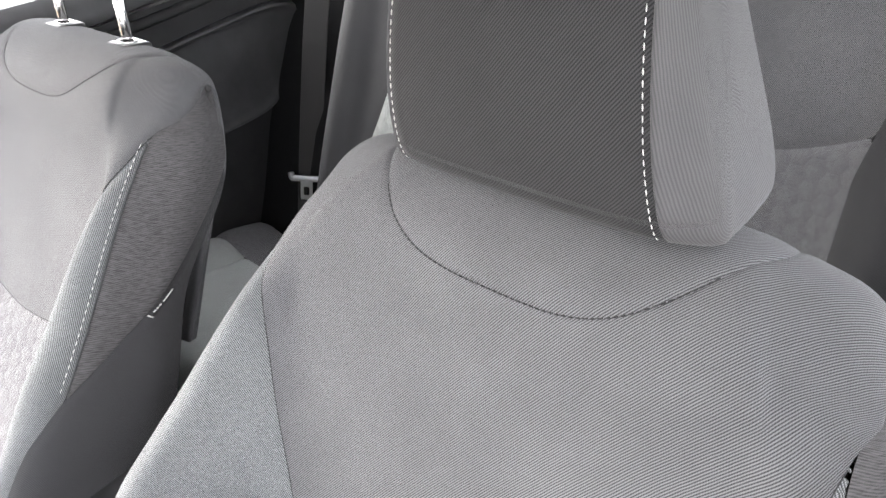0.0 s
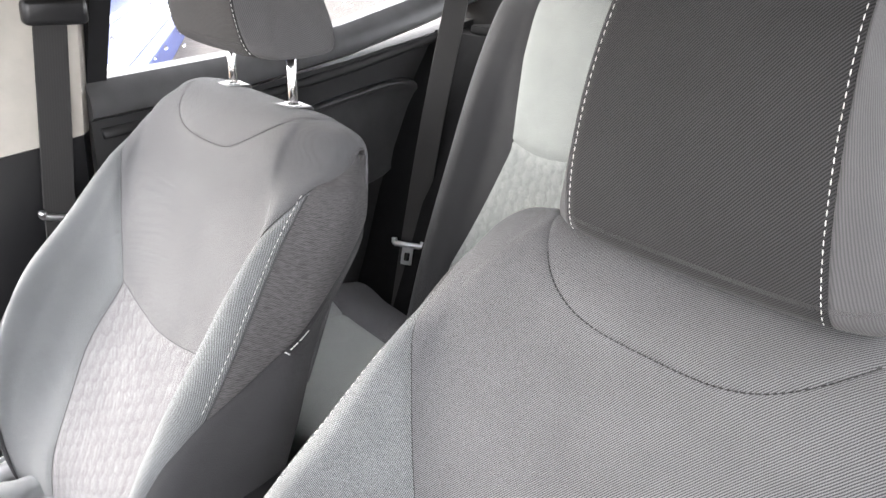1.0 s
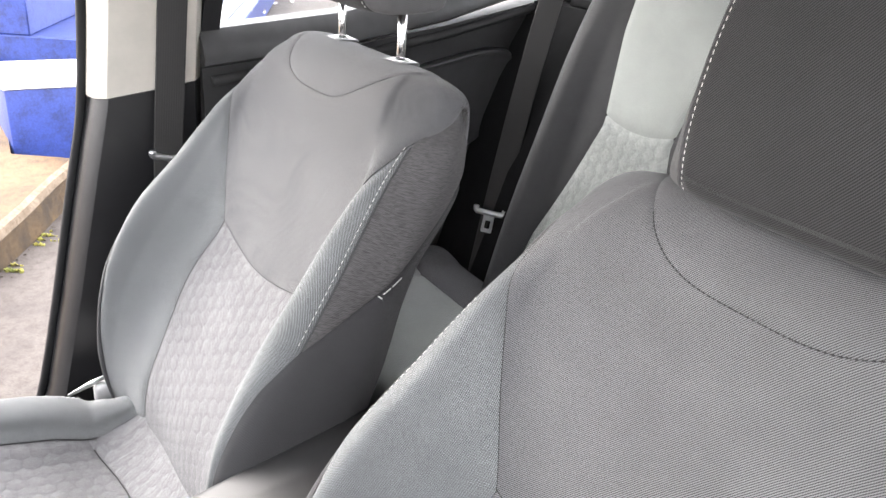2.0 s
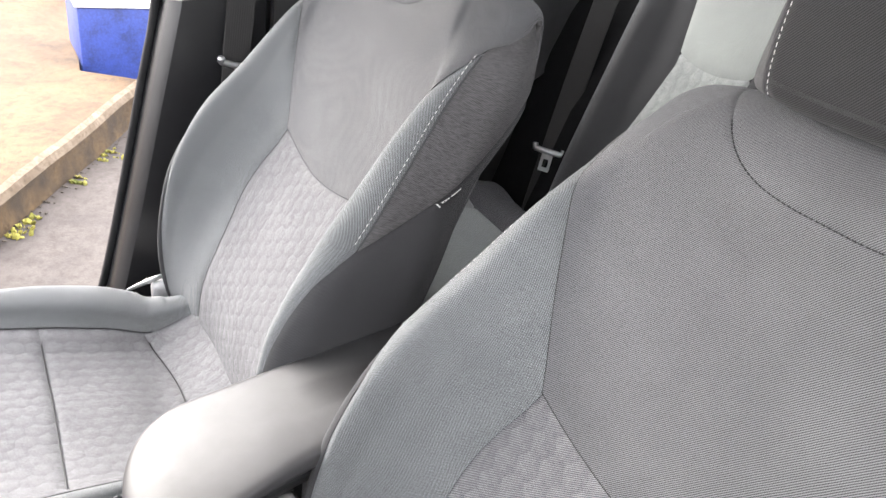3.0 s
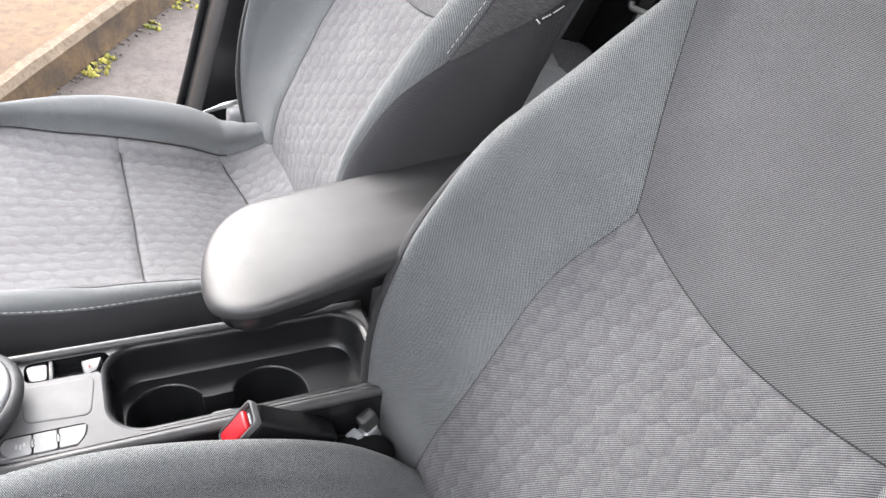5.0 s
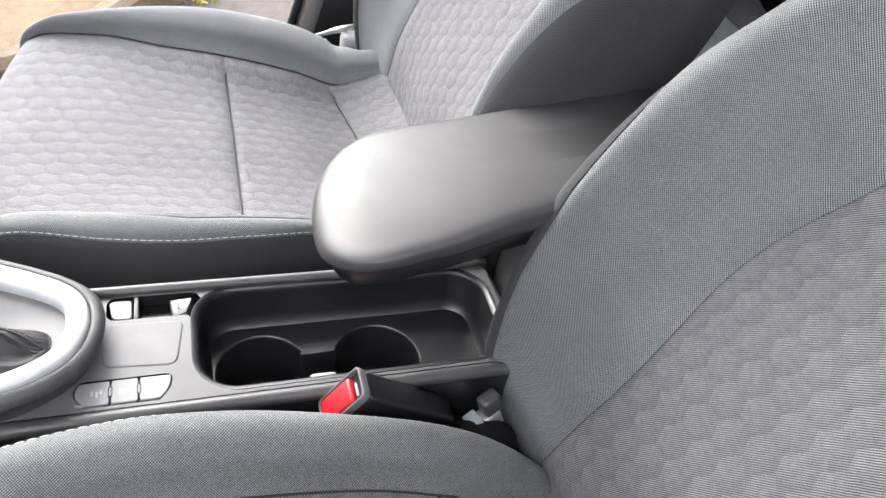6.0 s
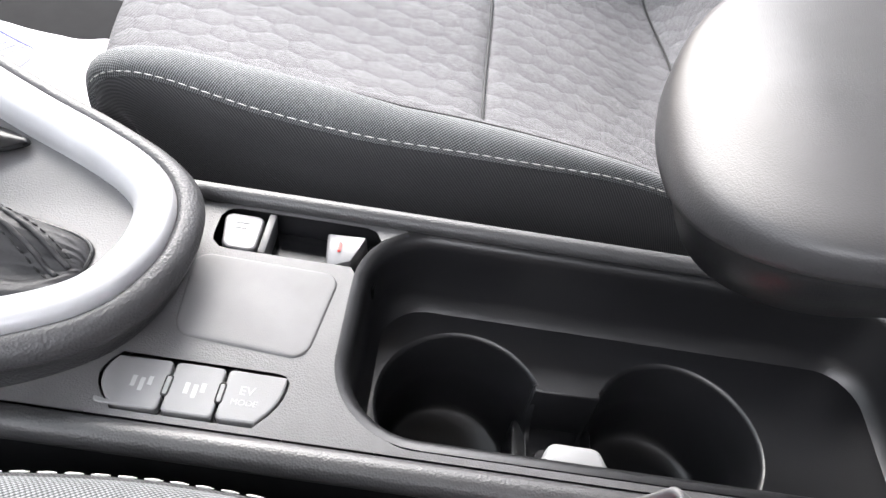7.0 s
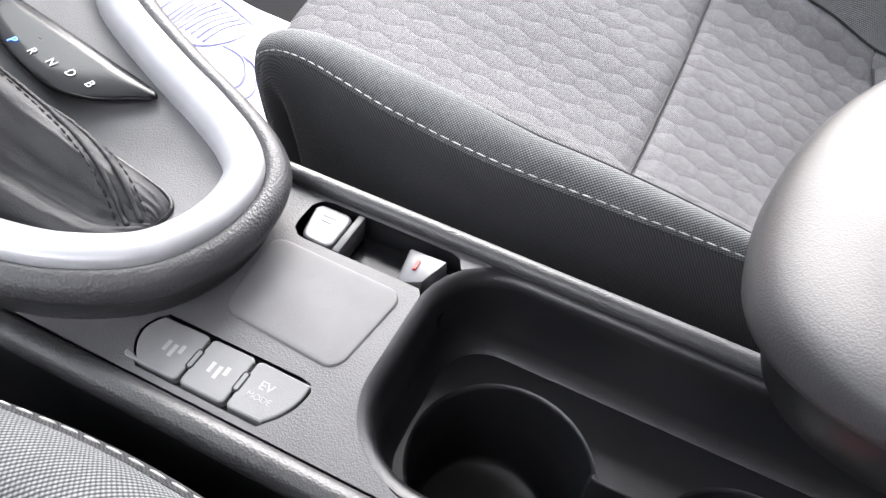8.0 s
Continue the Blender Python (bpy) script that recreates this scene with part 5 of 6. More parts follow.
def build_belts():
    b = empty("front_seat_belt", "black belt hanging flat on the pillar trim", "seat belt", (-0.69, 0.46, 0.9))
    loc = lambda *pts: [np.subtract(p, (-0.69, 0.46, 0.9)) for p in pts]  # noqa: E731
    ribbon(loc((-0.676, 0.492, 0.80), (-0.678, 0.480, 0.66), (-0.680, 0.464, 0.48), (-0.676, 0.450, 0.34), (-0.66, 0.438, 0.20), (-0.655, 0.425, 0.05)), (0, 1, -0.08), 0.050, "webbing", b)
    build_tongue(b, Matrix.Translation(Vector((-0.668, 0.452, 0.330)) - Vector((-0.69, 0.46, 0.9))) @ pose(0, 0, 0, 35, 10, 80))
    guide = box_bm(-0.020, 0.012, -0.050, 0.045, -0.018, 0.022, 0.010, 3)
    guide.transform(pose(-0.0 + 0.012, 0.030, -0.245, 0, 0, 0))
    part("belt_guide", guide, BLACK, b, "black plastic belt guide")
    r = empty("rear_seat_belt", "black belt hanging beside the rear seat", "seat belt", (-0.56, 1.1, 0.5))
    loc = lambda *pts: [np.subtract(p, (-0.56, 1.1, 0.5)) for p in pts]  # noqa: E731
    ribbon(loc((-0.575, 1.262, 0.80), (-0.575, 1.235, 0.65), (-0.572, 1.185, 0.42), (-0.558, 1.128, 0.150), (-0.548, 1.095, -0.02)), (0.75, 0.65, -0.1), 0.050, "webbing", r)
    build_tongue(r, Matrix.Translation(Vector((-0.552, 1.114, 0.158)) - Vector((-0.56, 1.1, 0.5))) @ pose(0, 0, 0, -10, 4, 42))


build_belts()


# ---------------------------------------------------------------- car shell
def setting(name, bm, material, label="", smooth=True):
    return tagged(part(name, bm, material, None, label, smooth), label, "", "", "structure")


def quad_slab(corners, thick):
    """A slab from four corners, thickened along its normal."""
    bm = bmesh.new()
    c = [Vector(p) for p in corners]
    n = (c[1] - c[0]).cross(c[3] - c[0]).normalized() * thick
    a = [bm.verts.new(p) for p in c]
    b = [bm.verts.new(p - n) for p in c]
    bm.faces.new(a)
    bm.faces.new(b[::-1])
    for k in range(4):
        bm.faces.new([a[k], b[k], b[(k + 1) % 4], a[(k + 1) % 4]])
    return bm


def sections(name, rings, material, label="", parent=None):
    v, f = loft(rings, True, True)
    bm = bmesh.new()
    vs = [bm.verts.new(p) for p in v]
    for q in f:
        bm.faces.new([vs[k] for k in q])
    if parent is None:
        return setting(name, bm, material, label)
    return part(name, bm, material, parent, label)


def build_shell():
    setting("floor", box_bm(-0.592, 0.592, -1.05, 1.60, -0.31, -0.272, 0.004), CARPET, "black carpeted car floor")
    setting("ceiling", box_bm(-0.66, 0.66, -0.38, 1.70, 1.00, 1.03, 0.01), LINER, "pale cloth car headliner")
    setting("wall_front", box_bm(-0.72, 0.72, -1.16, -1.10, -0.31, 0.40, 0.01), BLACK, "black bulkhead lining")
    setting("dashboard", box_bm(-0.70, 0.70, -1.10, -0.66, 0.06, 0.40, 0.06, 4), BLACK, "black dashboard with a rounded edge")
    screen = quad_slab([(-0.62, -1.12, 0.42), (0.62, -1.12, 0.42), (0.56, -0.38, 1.015), (-0.56, -0.38, 1.015)], 0.005)
    setting("windscreen", screen, SCREEN, "tinted windscreen", False)
    for sgn in (-1, 1):
        v, f = tube([(sgn * 0.70, -1.14, 0.38), (sgn * 0.66, -0.75, 0.72), (sgn * 0.62, -0.38, 1.01)], 0.038, 10, 0.7)
        tagged(mesh_object("pillar_front", v, f, BEIGE), "pale windscreen pillar trim", "", "", "structure")
    setting("wall_rear", box_bm(-0.72, 0.72, 1.60, 1.66, -0.31, 0.62, 0.01), DOORPL, "black tailgate lining")
    setting("parcel_shelf", box_bm(-0.62, 0.62, 1.33, 1.60, 0.60, 0.62, 0.006), CARPET, "black parcel shelf")
    for sgn in (-1, 1):
        s = "far" if sgn < 0 else "near"
        def side_box(name, x0, x1, y0, y1, z0, z1, bev, material, label):
            setting(name, box_bm(min(sgn * x0, sgn * x1), max(sgn * x0, sgn * x1), y0, y1, z0, z1, bev, 3), material, label)

        side_box("sill", 0.736, 0.80, -1.05, 0.55, -0.44, -0.335, 0.012, PAINT, "dark painted door sill")
        side_box("sill_seal", 0.722, 0.738, -1.05, 0.40, -0.34, -0.284, 0.006, RUBBER, "black rubber sill seal")
        side_box("sill_trim", 0.668, 0.722, -1.03, 0.30, -0.32, -0.292, 0.006, SCUFF, "satin grey scuff plate")
        side_box("kick_trim", 0.592, 0.668, -1.03, 0.30, -0.32, -0.288, 0.012, DOORPL, "dark grey plastic kick trim")

        # pillar between the doors, lower black and upper pale trim
        def ring(y0, y1, z):
            return [(sgn * 0.765, y0 + 0.004, z), (sgn * 0.742, y0, z), (sgn * 0.712, y0 + 0.006, z), (sgn * 0.694, y0 + 0.022, z), (sgn * 0.690, (y0 + y1) / 2, z),
                    (sgn * 0.694, y1 - 0.015, z), (sgn * 0.712, y1, z), (sgn * 0.765, y1, z)]

        lower = [ring(0.150, 0.54, -0.30), ring(0.214, 0.53, -0.12), ring(0.262, 0.525, 0.08), ring(0.305, 0.522, 0.27), ring(0.338, 0.522, 0.412), ring(0.342, 0.523, 0.430)]
        lower[-1] = [(x, y, z + 0.04 * (y - 0.34) / 0.18 * 0.7) for x, y, z in lower[-1]]
        sections("pillar_lower", lower, BLACK, "black lower pillar trim")
        upper = [ring(0.339, 0.524, 0.4315), ring(0.352, 0.530, 0.55), ring(0.366, 0.540, 0.70), ring(0.40, 0.565, 1.02)]
        upper[0] = [(x, y, z + 0.04 * (y - 0.34) / 0.18 * 0.7) for x, y, z in upper[0]]
        upper = [[(x - sgn * 0.10 * max(0, z - 0.5) ** 1.4, y, z) for x, y, z in r] for r in upper]
        sections("pillar_upper", upper, BEIGE, "pale beige upper pillar trim")
        v, f = tube(catmull([(sgn * 0.752, 0.120, -0.36), (sgn * 0.752, 0.208, -0.12), (sgn * 0.752, 0.300, 0.27), (sgn * 0.750, 0.334, 0.43), (sgn * 0.742, 0.360, 0.70), (sgn * 0.70, 0.395, 1.0)], 40)[0], 0.0085, 8)
        tagged(mesh_object("door_seal", v, f, RUBBER), "black rubber door seal", "", "", "structure")
        v, f = tube(catmull([(sgn * 0.785, 0.140, -0.36), (sgn * 0.785, 0.236, -0.12), (sgn * 0.785, 0.329, 0.27), (sgn * 0.782, 0.364, 0.43), (sgn * 0.772, 0.390, 0.70), (sgn * 0.73, 0.425, 1.0)], 40)[0], 0.016, 8)
        tagged(mesh_object("pillar_edge", v, f, PAINT), "dark painted door frame edge", "", "", "structure")

        # rear door with its trim, window and frame
        door = empty("door_1" if sgn < 0 else "door_2", "closed rear car door with black trim and rain-spotted window", "car door", (0, 0, 0), "", "structure")
        X = sgn * 0.70
        rings = []
        for y, zt in ((0.525, 0.478), (0.80, 0.505), (1.05, 0.545), (1.25, 0.585), (1.42, 0.62)):
            rings.append([(X, y, -0.30), (X - sgn * 0.012, y, 0.10), (X - sgn * 0.004, y, 0.36), (X, y, zt), (X + sgn * 0.05, y, zt), (X + sgn * 0.06, y, -0.30)])
        sections("card", rings, DOORPL, "black door card", door)
        rings = []
        for y, zt in ((0.525, 0.478), (0.80, 0.508), (1.05, 0.556), (1.25, 0.61), (1.45, 0.67)):
            h = 0.062
            rings.append([(X, y, zt - 0.002), (X - sgn * 0.014, y, zt + 0.006), (X - sgn * 0.016, y, zt + 0.022), (X - sgn * 0.006, y, zt + h - 0.018), (X + sgn * 0.012, y, zt + h), (X + sgn * 0.05, y, zt + h + 0.002), (X + sgn * 0.05, y, zt - 0.002)])
        sections("top_trim", rings, DOORTOP, "dark grey soft top trim", door)
        # raised, tapering oblong with a rim around it
        o, _ = catmull([(0.62, 0.395), (0.80, 0.428), (1.05, 0.478), (1.17, 0.497), (1.232, 0.492), (1.262, 0.462), (1.258, 0.405), (1.222, 0.338), (1.16, 0.285), (1.08, 0.262), (0.90, 0.24), (0.70, 0.225), (0.60, 0.26), (0.59, 0.34), (0.62, 0.395)], 90)
        o = o[:-1]
        c = o.mean(0)
        rings = []
        for k, d in ((1.0, 0.010), (0.975, -0.006), (0.94, -0.012), (0.90, -0.006), (0.82, 0.000), (0.5, -0.004), (0.1, -0.006)):
            q = c + (o - c) * k
            rings.append(np.c_[np.full(len(q), X - sgn * 0.010) + sgn * d, q])
        v, f = loft(rings, True, True)
        mesh_object("insert", v, f, DOORTOP, door, "dark grey padded insert")
        v, f = tube(np.c_[np.full(30, X - sgn * 0.006), catmull([(0.54, 0.455), (0.80, 0.485), (1.05, 0.530), (1.33, 0.592)], 30)[0]], 0.010, 8)
        mesh_object("rib", v, f, DOORPL, door)
        part("window_frame_front", quad_slab([(sgn * 0.742, 0.528, 0.53), (sgn * 0.742, 0.560, 0.53), (sgn * 0.655, 0.610, 1.0), (sgn * 0.655, 0.575, 1.0)], sgn * 0.03), RUBBER, door)
        part("window_frame_rear", quad_slab([(sgn * 0.742, 1.36, 0.68), (sgn * 0.742, 1.42, 0.68), (sgn * 0.655, 1.30, 1.0), (sgn * 0.655, 1.24, 1.0)], sgn * 0.03), RUBBER, door)
        glass = quad_slab([(sgn * 0.748, 0.55, 0.50), (sgn * 0.748, 1.40, 0.66), (sgn * 0.662, 1.28, 1.0), (sgn * 0.662, 0.60, 1.0)], sgn * 0.004)
        part("pane", glass, GLASS, door, "clear window pane", False)
        rng = random.Random(5)
        drops = bmesh.new()
        for k in range(150):
            t, h = rng.random(), rng.random()
            y = 0.57 + t * 0.7
            z = 0.545 + 0.18 * t * 0.75 + h * 0.35
            x = sgn * (0.749 - 0.086 * (z - 0.53) / 0.47 + 0.004)
            r = rng.choice((0.0015, 0.002, 0.003, 0.004))
            dm = Matrix.Translation((x, y, z)) @ Matrix.Diagonal((0.35 * r, r, r * rng.uniform(0.9, 1.4), 1))
            bmesh.ops.create_icosphere(drops, subdivisions=1, radius=1.0, matrix=dm)
        dr = part("rain_drops", drops, WATER, door, "rain drops")
        dr.visible_shadow = False
        tagged(dr, kind="stuff")
        sections("pillar_rear", [[(sgn * 0.745, y0, z), (sgn * 0.62, y0 + 0.03, z), (sgn * 0.60, 1.60, z), (sgn * 0.745, 1.60, z)] for y0, z in ((1.30, -0.30), (1.36, 0.30), (1.42, 0.60), (1.38, 0.80), (1.30, 1.0))], DOORPL, "black rear pillar trim")
        sections("wheel_arch", [[(sgn * 0.70, y0, z), (sgn * 0.50, y0 + 0.02, z), (sgn * 0.50, 1.45, z), (sgn * 0.70, 1.45, z)] for y0, z in ((1.06, -0.30), (1.07, 0.0), (1.14, 0.25), (1.24, 0.50), (1.30, 0.60))], CARPET, "black wheel arch lining")
    setting("window_rear", quad_slab([(-0.60, 1.64, 0.61), (0.60, 1.64, 0.61), (0.56, 1.60, 1.01), (-0.56, 1.60, 1.01)], 0.005), GLASS, "tinted rear window", False)
    # driver's door, shut: unseen, added to block low side light; card and top trim
    door = empty("light_block_door", "unseen closed front car door added to block low light, black trim, lowered window", "car door", (0, 0, 0), "", "structure")
    rings = [[(0.72, y, -0.30), (0.705, y, -0.05), (0.70, y, 0.20), (0.712, y, zt), (0.765, y, zt), (0.775, y, 0.10), (0.765, y, -0.34)] for y, zt in ((-1.04, 0.385), (-0.60, 0.405), (-0.10, 0.432), (0.345, 0.462))]
    sections("card", rings, DOORPL, "black door card", door)
    rings = [[(0.712, y, zt), (0.70, y, zt + 0.012), (0.706, y, zt + 0.040), (0.722, y, zt + 0.052), (0.765, y, zt + 0.050), (0.765, y, zt)] for y, zt in ((-1.04, 0.385), (-0.60, 0.405), (-0.10, 0.432), (0.335, 0.460))]
    sections("top_trim", rings, DOORTOP, "dark grey soft top trim", door)
    part("armrest", box_bm(0.650, 0.704, -0.62, 0.12, 0.10, 0.155, 0.016, 3), DOORTOP, door, "padded door armrest")
    setting("roof_rail", box_bm(-0.70, -0.64, -0.38, 1.70, 0.985, 1.03, 0.01), LINER, "pale roof edge trim")
    setting("roof_rail", box_bm(0.64, 0.70, -0.38, 1.70, 0.985, 1.03, 0.01), LINER, "pale roof edge trim")


def glass_material(name, tint, rough=0.0):
    m = Mat(name, rough=rough)
    m.color(tint)
    socket(m.p, "Transmission Weight", 1.0)
    socket(m.p, "IOR", 1.3)
    return m.m


WATER = glass_material("water", (1, 1, 1))


def tinted_glass(name, tint):
    """A thin pane: it lets tinted light through and mirrors a little."""
    m = bpy.data.materials.new(name)
    m.use_nodes = True
    n, ln = m.node_tree.nodes, m.node_tree.links
    clear, shine, both = n.new("ShaderNodeBsdfTransparent"), n.new("ShaderNodeBsdfGlossy"), n.new("ShaderNodeMixShader")
    clear.inputs[0].default_value = (*tint, 1)
    shine.inputs["Roughness"].default_value = 0.02
    both.inputs[0].default_value = 0.06
    ln.new(clear.outputs[0], both.inputs[1])
    ln.new(shine.outputs[0], both.inputs[2])
    ln.new(both.outputs[0], n["Material Output"].inputs[0])
    return m


# each pane has two faces, so the tint counts twice
SCREEN = tinted_glass("tinted_windscreen", (0.68, 0.70, 0.70))
GLASS = tinted_glass("tinted_window_glass", (0.88, 0.89, 0.89))
build_shell()


# paper mat in the far footwell, crumpled, with printed blue lines
def build_paper():
    mat = empty("paper_mat", "crumpled white paper floor mat with blue printed lines", "floor mat", (-0.265, -0.52, -0.268))
    xs, ys = np.linspace(-0.205, 0.165, 56), np.linspace(-0.30, 0.24, 60)
    X, Y = np.meshgrid(xs, ys)
    Z = np.array([[0.012 + 0.020 * noise.noise((x * 6, y * 6, 0.3)) + 0.010 * noise.noise((x * 17, y * 17, 1.3)) for x in xs] for y in ys])
    Z = np.maximum(Z, 0.0) + np.clip(-Y - 0.1, 0, 1) * 0.35
    sh = Sheet(np.stack([X, Y, Z], 2), X, Y)
    sh.panel("sheet", np.full_like(X, 1.0), PAPER, mat, tuck=0.0)
    def stroke(pts):
        q, _ = catmull(pts, 30)
        v, f = tube(sh.at(q[:, 0], q[:, 1], 0.0010), 0.0017, 4)
        mesh_object("printed_line", v, f, INK, mat)

    for k in range(9):
        s = k / 8
        stroke([(-0.190 + 0.02 * s, 0.00 + 0.085 * s), (-0.160 + 0.02 * s, -0.005 + 0.080 * s), (-0.125 + 0.02 * s, -0.015 + 0.085 * s)])
    stroke([(-0.120, -0.03), (-0.165, -0.025), (-0.192, 0.0), (-0.188, 0.05), (-0.165, 0.10), (-0.125, 0.105), (-0.098, 0.075), (-0.105, 0.02), (-0.120, -0.03)])
    stroke([(-0.105, 0.10), (-0.09, 0.14), (-0.06, 0.155), (-0.03, 0.13)])
    stroke([(-0.10, 0.12), (-0.085, 0.16), (-0.05, 0.175), (-0.02, 0.15)])


build_paper()


# ---------------------------------------------------------------- outside
def ground_material(name, lo, hi, scale, rough=0.85, bump=0.004, gloss=None):
    m = Mat(name, rough=rough)
    vec = m.obj()
    big = m.ramp(m.noise(vec, scale, 5.0, 0.6), [(0.3, lo), (0.7, hi)])
    fine = m.ramp(m.noise(vec, scale * 40, 3.0, 0.7), [(0.3, (0.72, 0.72, 0.72)), (0.7, (1.17, 1.17, 1.17))])
    stain = m.ramp(m.noise(vec, scale * 6, 5.0, 0.65), [(0.35, (0.70, 0.66, 0.60)), (0.55, (1.06, 1.06, 1.06))])
    m.color(m.mix(1.0, m.mix(1.0, big, fine, "MULTIPLY"), stain, "MULTIPLY"))
    m.bump(m.noise(vec, scale * 30, 4.0, 0.7), 0.5, bump)
    return m.m


ASPHALT = ground_material("worn_asphalt", (0.034, 0.027, 0.024), (0.062, 0.052, 0.046), 4.0)
CONCRETE = ground_material("stained_concrete", (0.044, 0.022, 0.007), (0.104, 0.061, 0.024), 4.5)
PALECON = ground_material("worn_pale_concrete", (0.080, 0.055, 0.032), (0.165, 0.130, 0.092), 9.0)
MOSSY = ground_material("mossy_concrete", (0.020, 0.013, 0.006), (0.080, 0.048, 0.018), 9.0, 0.9, 0.012)
BLUEP = ground_material("blue_paint", (0.016, 0.034, 0.16), (0.028, 0.05, 0.22), 2.0, 0.5, 0.002)
WHITEP = ground_material("white_paint", (0.50, 0.50, 0.50), (0.62, 0.62, 0.61), 2.0, 0.6, 0.002)
GRIT = ground_material("grit", (0.030, 0.024, 0.018), (0.075, 0.060, 0.045), 20.0)
MOSS = ground_material("moss", (0.09, 0.11, 0.02), (0.34, 0.30, 0.06), 14.0)


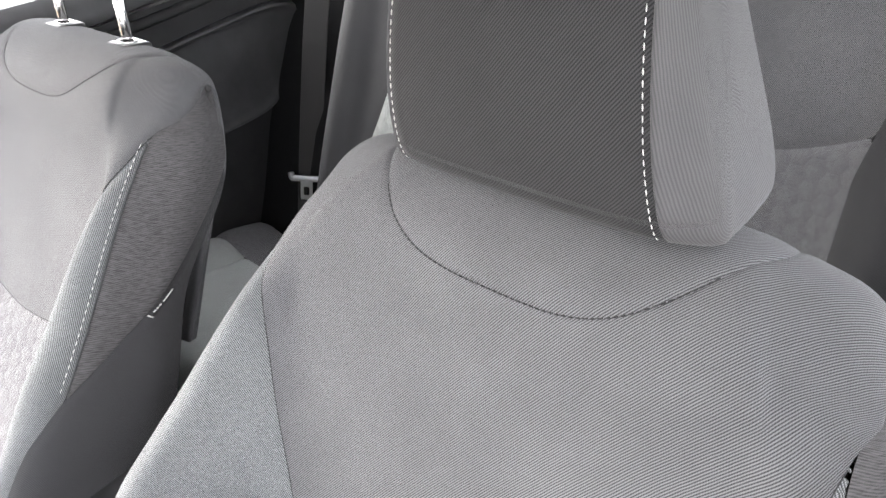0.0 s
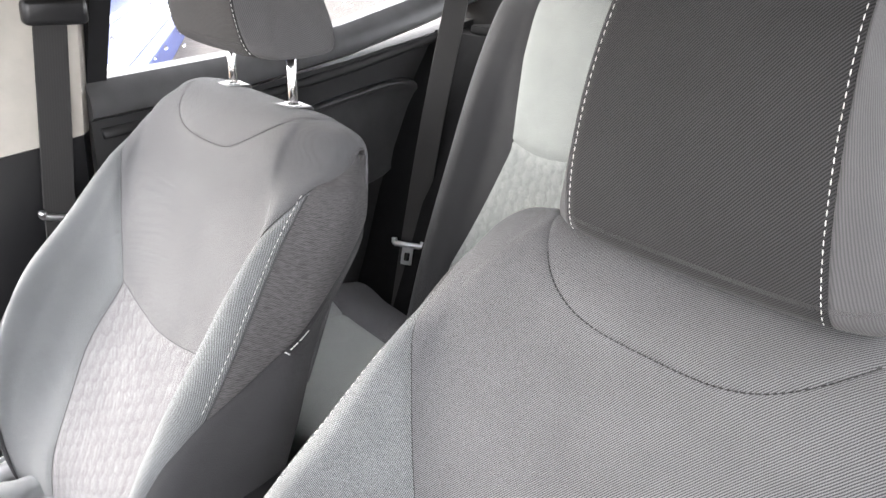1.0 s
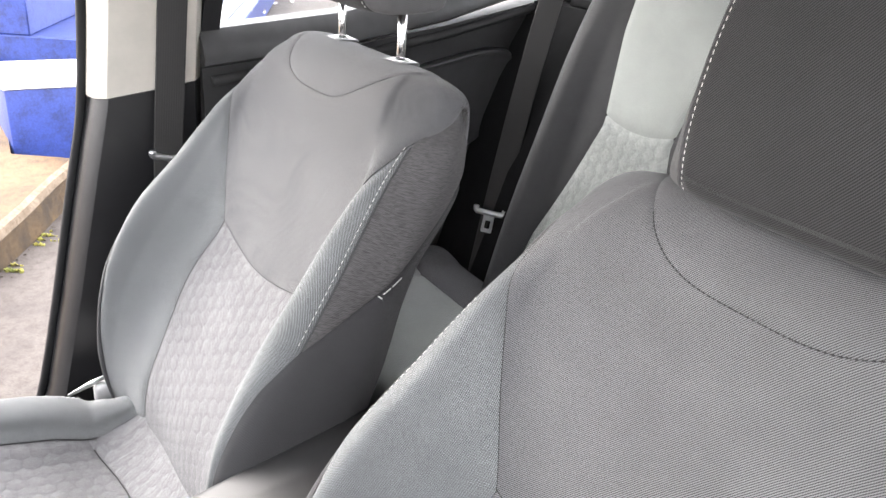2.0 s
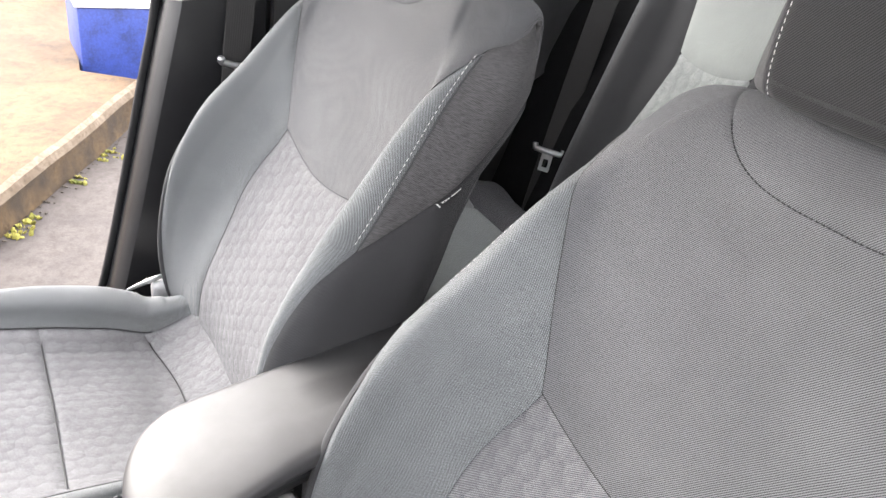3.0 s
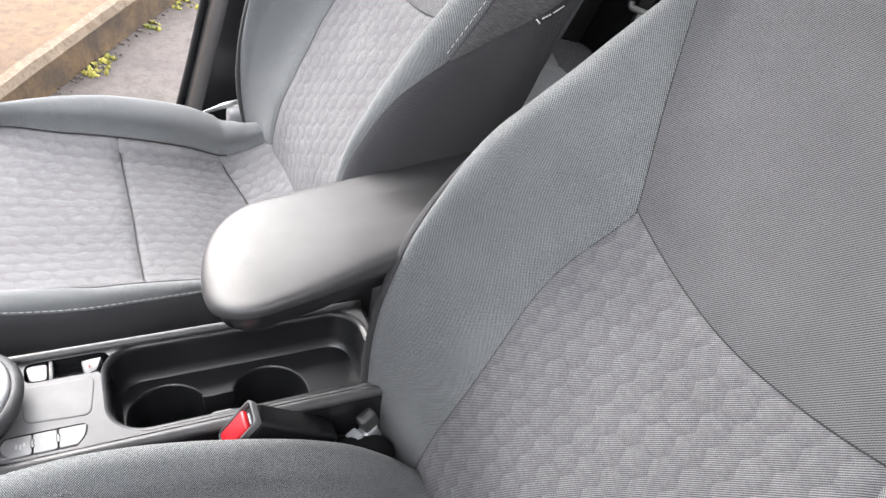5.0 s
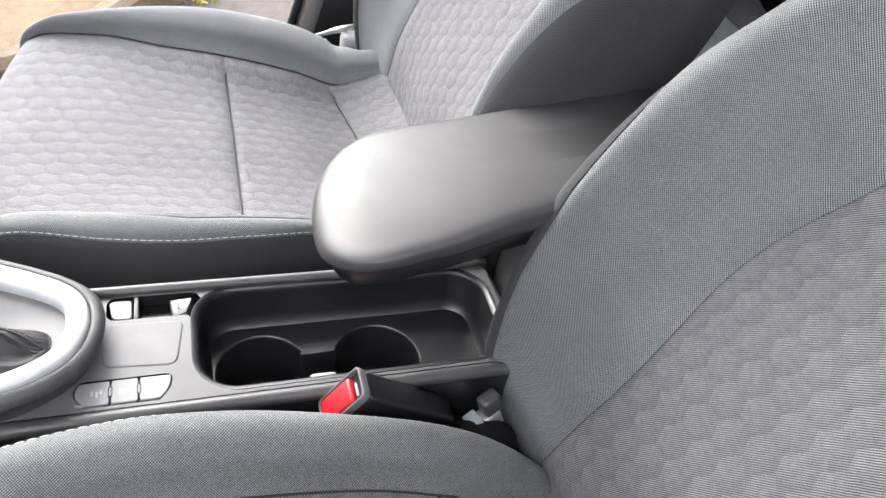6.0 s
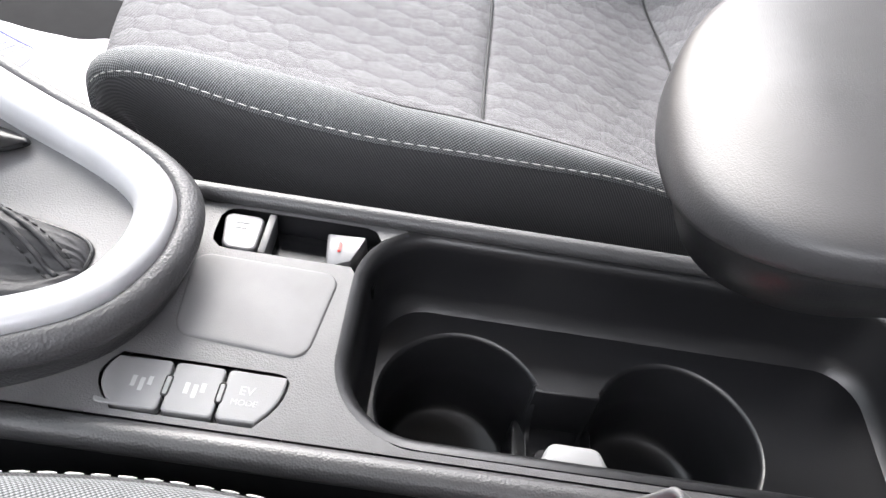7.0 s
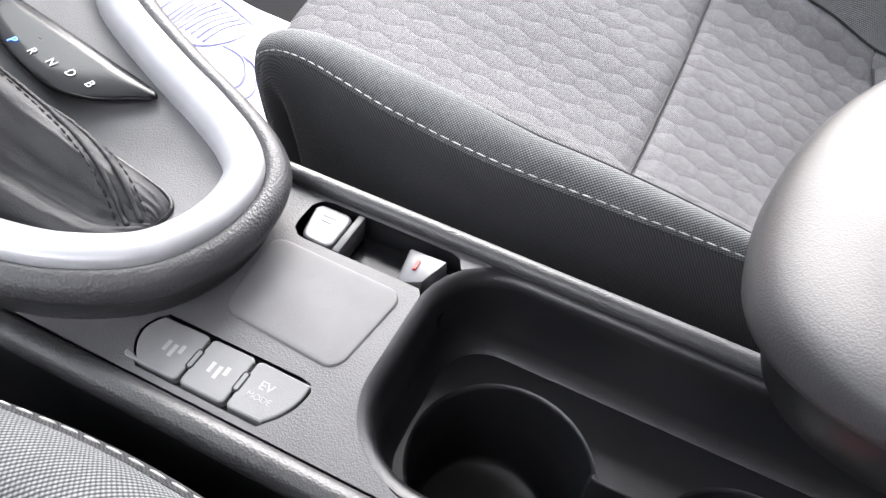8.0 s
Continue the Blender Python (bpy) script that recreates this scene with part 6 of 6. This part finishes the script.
def build_outside():
    X, Y = np.meshgrid(np.r_[-400, -60, np.linspace(-20, 20, 81), 60, 400], np.r_[-400, -60, np.linspace(-20, 20, 81), 60, 400])
    Z = -0.70 + 0.012 * np.sin(X * 1.3 + Y * 0.7) * (np.abs(X) < 20) * (np.abs(Y) < 20)
    sh = Sheet(np.stack([X, Y, Z], 2), X, Y)
    tagged(sh.panel("ground", np.full_like(X, 1.0), ASPHALT, None, "worn brown-grey asphalt yard", tuck=0.0), "worn brown-grey asphalt yard", "", "", "structure")
    # raised concrete walkway with a worn edge, highest at its far corner
    edge, _ = catmull([(-3.22, 0.755), (-2.70, 0.42), (-2.18, 0.085), (-1.80, -0.15), (-1.52, -0.36), (-1.42, -0.62), (-1.38, -1.1), (-1.36, -1.9), (-1.35, -3.4), (-1.35, -6.0)], 120)
    tan = np.gradient(edge, axis=0)
    tan /= np.linalg.norm(tan, axis=1)[:, None]
    nor = np.stack([tan[:, 1], -tan[:, 0]], 1)
    run = np.r_[0, np.cumsum(np.linalg.norm(np.diff(edge, axis=0), axis=1))]
    rng = random.Random(3)
    rows = []
    for k, s in enumerate(run):
        h = -0.535 - 0.07 * min(s / 2.2, 1.0)
        wob = 0.010 * noise.noise((s * 2.2, 0, 0)) + 0.003 * noise.noise((s * 9, 1, 0))
        p = edge[k] + nor[k] * wob
        row = []
        for off, z in ((-0.03, -0.74), (-0.012, -0.69), (0.0, -0.64), (0.006, h - 0.035), (0.022, h - 0.008), (0.05, h), (0.12, h + 0.001), (0.3, h + 0.002), (0.7, h + 0.004), (1.5, h + 0.006)):
            q = p + nor[k] * off
            row.append((q[0], q[1], z + 0.003 * noise.noise((q[0] * 7, q[1] * 7, z * 9))))
        q = Vector((-9.0 - 25.0 * (1 - s / run[-1]), -1.5 - 5.0 * s / run[-1] + 1.5 * (1 - s / run[-1])))
        row.append((q.x, q.y, h + 0.03))
        rows.append(row)
    def strip(lo, hi, name, material, parent, label):
        bm = bmesh.new()
        grid = [[bm.verts.new(q) for q in row[lo:hi + 1]] for row in rows]
        for a, b in zip(grid, grid[1:]):
            for k in range(hi - lo):
                bm.faces.new((a[k], a[k + 1], b[k + 1], b[k]))
        ends = [bm.verts.new((v.co.x, v.co.y, -0.75)) for v in grid[0]]
        for k in range(hi - lo):
            bm.faces.new((grid[0][k], ends[k], ends[k + 1], grid[0][k + 1]))
        if parent is None:
            return setting(name, bm, material, label)
        return part(name, bm, material, parent, label)

    walkway = strip(5, len(rows[0]) - 1, "pavement", CONCRETE, None, "raised stained concrete walkway with a worn edge")
    strip(3, 5, "kerb_edge", PALECON, walkway, "paler worn concrete edge")
    strip(0, 3, "kerb_face", MOSSY, walkway, "brown mossy concrete face")
    setting("pavement", quad_slab([(-3.40, 0.470, -0.560), (-4.60, -1.38, -0.560), (-16.0, -1.60, -0.520), (-16.0, 1.62, -0.520)], -0.2), CONCRETE, "stained concrete paving beyond the walkway's end", False)
    # moss and weeds along the foot of the walkway
    tufts = bmesh.new()
    for k in range(900):
        s = rng.uniform(0.02, 3.0)
        if noise.noise((s * 4.3, 4, 0)) < 0.10:
            continue
        j = int(np.searchsorted(run, s))
        p = edge[j] - nor[j] * (0.03 + abs(rng.gauss(0, 0.03)))
        p = Vector((p[0], p[1]))
        r = rng.uniform(0.004, 0.012)
        a = rng.uniform(0, 6.28)
        m = Matrix.Translation((p.x, p.y, -0.70 + r * 0.4)) @ Matrix.Rotation(a, 4, "Z") @ Matrix.Rotation(rng.uniform(-0.9, 0.9), 4, "X") @ Matrix.Diagonal((r, r * 0.35, r * rng.uniform(0.5, 1.6), 1))
        bmesh.ops.create_icosphere(tufts, subdivisions=1, radius=1.0, matrix=m)
    tagged(part("weeds", tufts, MOSS, None), "yellow-green moss and weeds along the walkway foot", "weeds", "", "stuff")
    stones = bmesh.new()
    for k in range(260):
        s = rng.uniform(0.02, 3.0)
        j = int(np.searchsorted(run, s))
        p = edge[j] - nor[j] * (0.02 + abs(rng.gauss(0, 0.025)))
        r = rng.uniform(0.002, 0.008)
        m = Matrix.Translation((p[0], p[1], -0.70 + r * 0.3)) @ Matrix.Rotation(rng.uniform(0, 6.28), 4, "Z") @ Matrix.Diagonal((r, r * 0.7, r * 0.6, 1))
        bmesh.ops.create_icosphere(stones, subdivisions=1, radius=1.0, matrix=m)
    tagged(part("gravel", stones, GRIT, None), "small dark stones and dirt along the walkway foot", "gravel", "", "stuff")
    blk = empty("painted_block", "low blue painted concrete block with a white top", "concrete block", (-3.62, 0.9, -0.70))
    part("body", box_bm(-0.45, 0.05, -0.40, 0.30, 0.0, 0.44, 0.012, 2), BLUEP, blk, "blue painted side")
    part("top", box_bm(-0.46, 0.06, -0.41, 0.31, 0.44, 0.475, 0.008, 2), WHITEP, blk, "white painted top")
    par = empty("painted_parapet", "long blue painted parapet with white bands", "parapet", (-9.2, 4.2, -0.70))
    m = pose(0, 0, 0, 0, 0, math.degrees(math.atan2(3.1, -5.7)))
    for name, x0, x1, y0, y1, z0, z1, mt in (("body", -4.6, 6, -0.2, 2.2, 0.0, 0.30, BLUEP), ("band", -4.6, 6, -0.05, 0.12, 0.30, 0.32, WHITEP), ("band", -4.6, 6, 0.55, 0.68, 0.30, 0.32, WHITEP), ("upstand", -4.6, 6, 1.2, 2.2, 0.30, 0.9, BLUEP), ("cap", -4.6, 6, 1.1, 2.3, 0.9, 0.96, WHITEP)):
        b = box_bm(x0, x1, y0, y1, z0, z1, 0.01, 1)
        b.transform(m)
        part(name, b, mt, par)


build_outside()
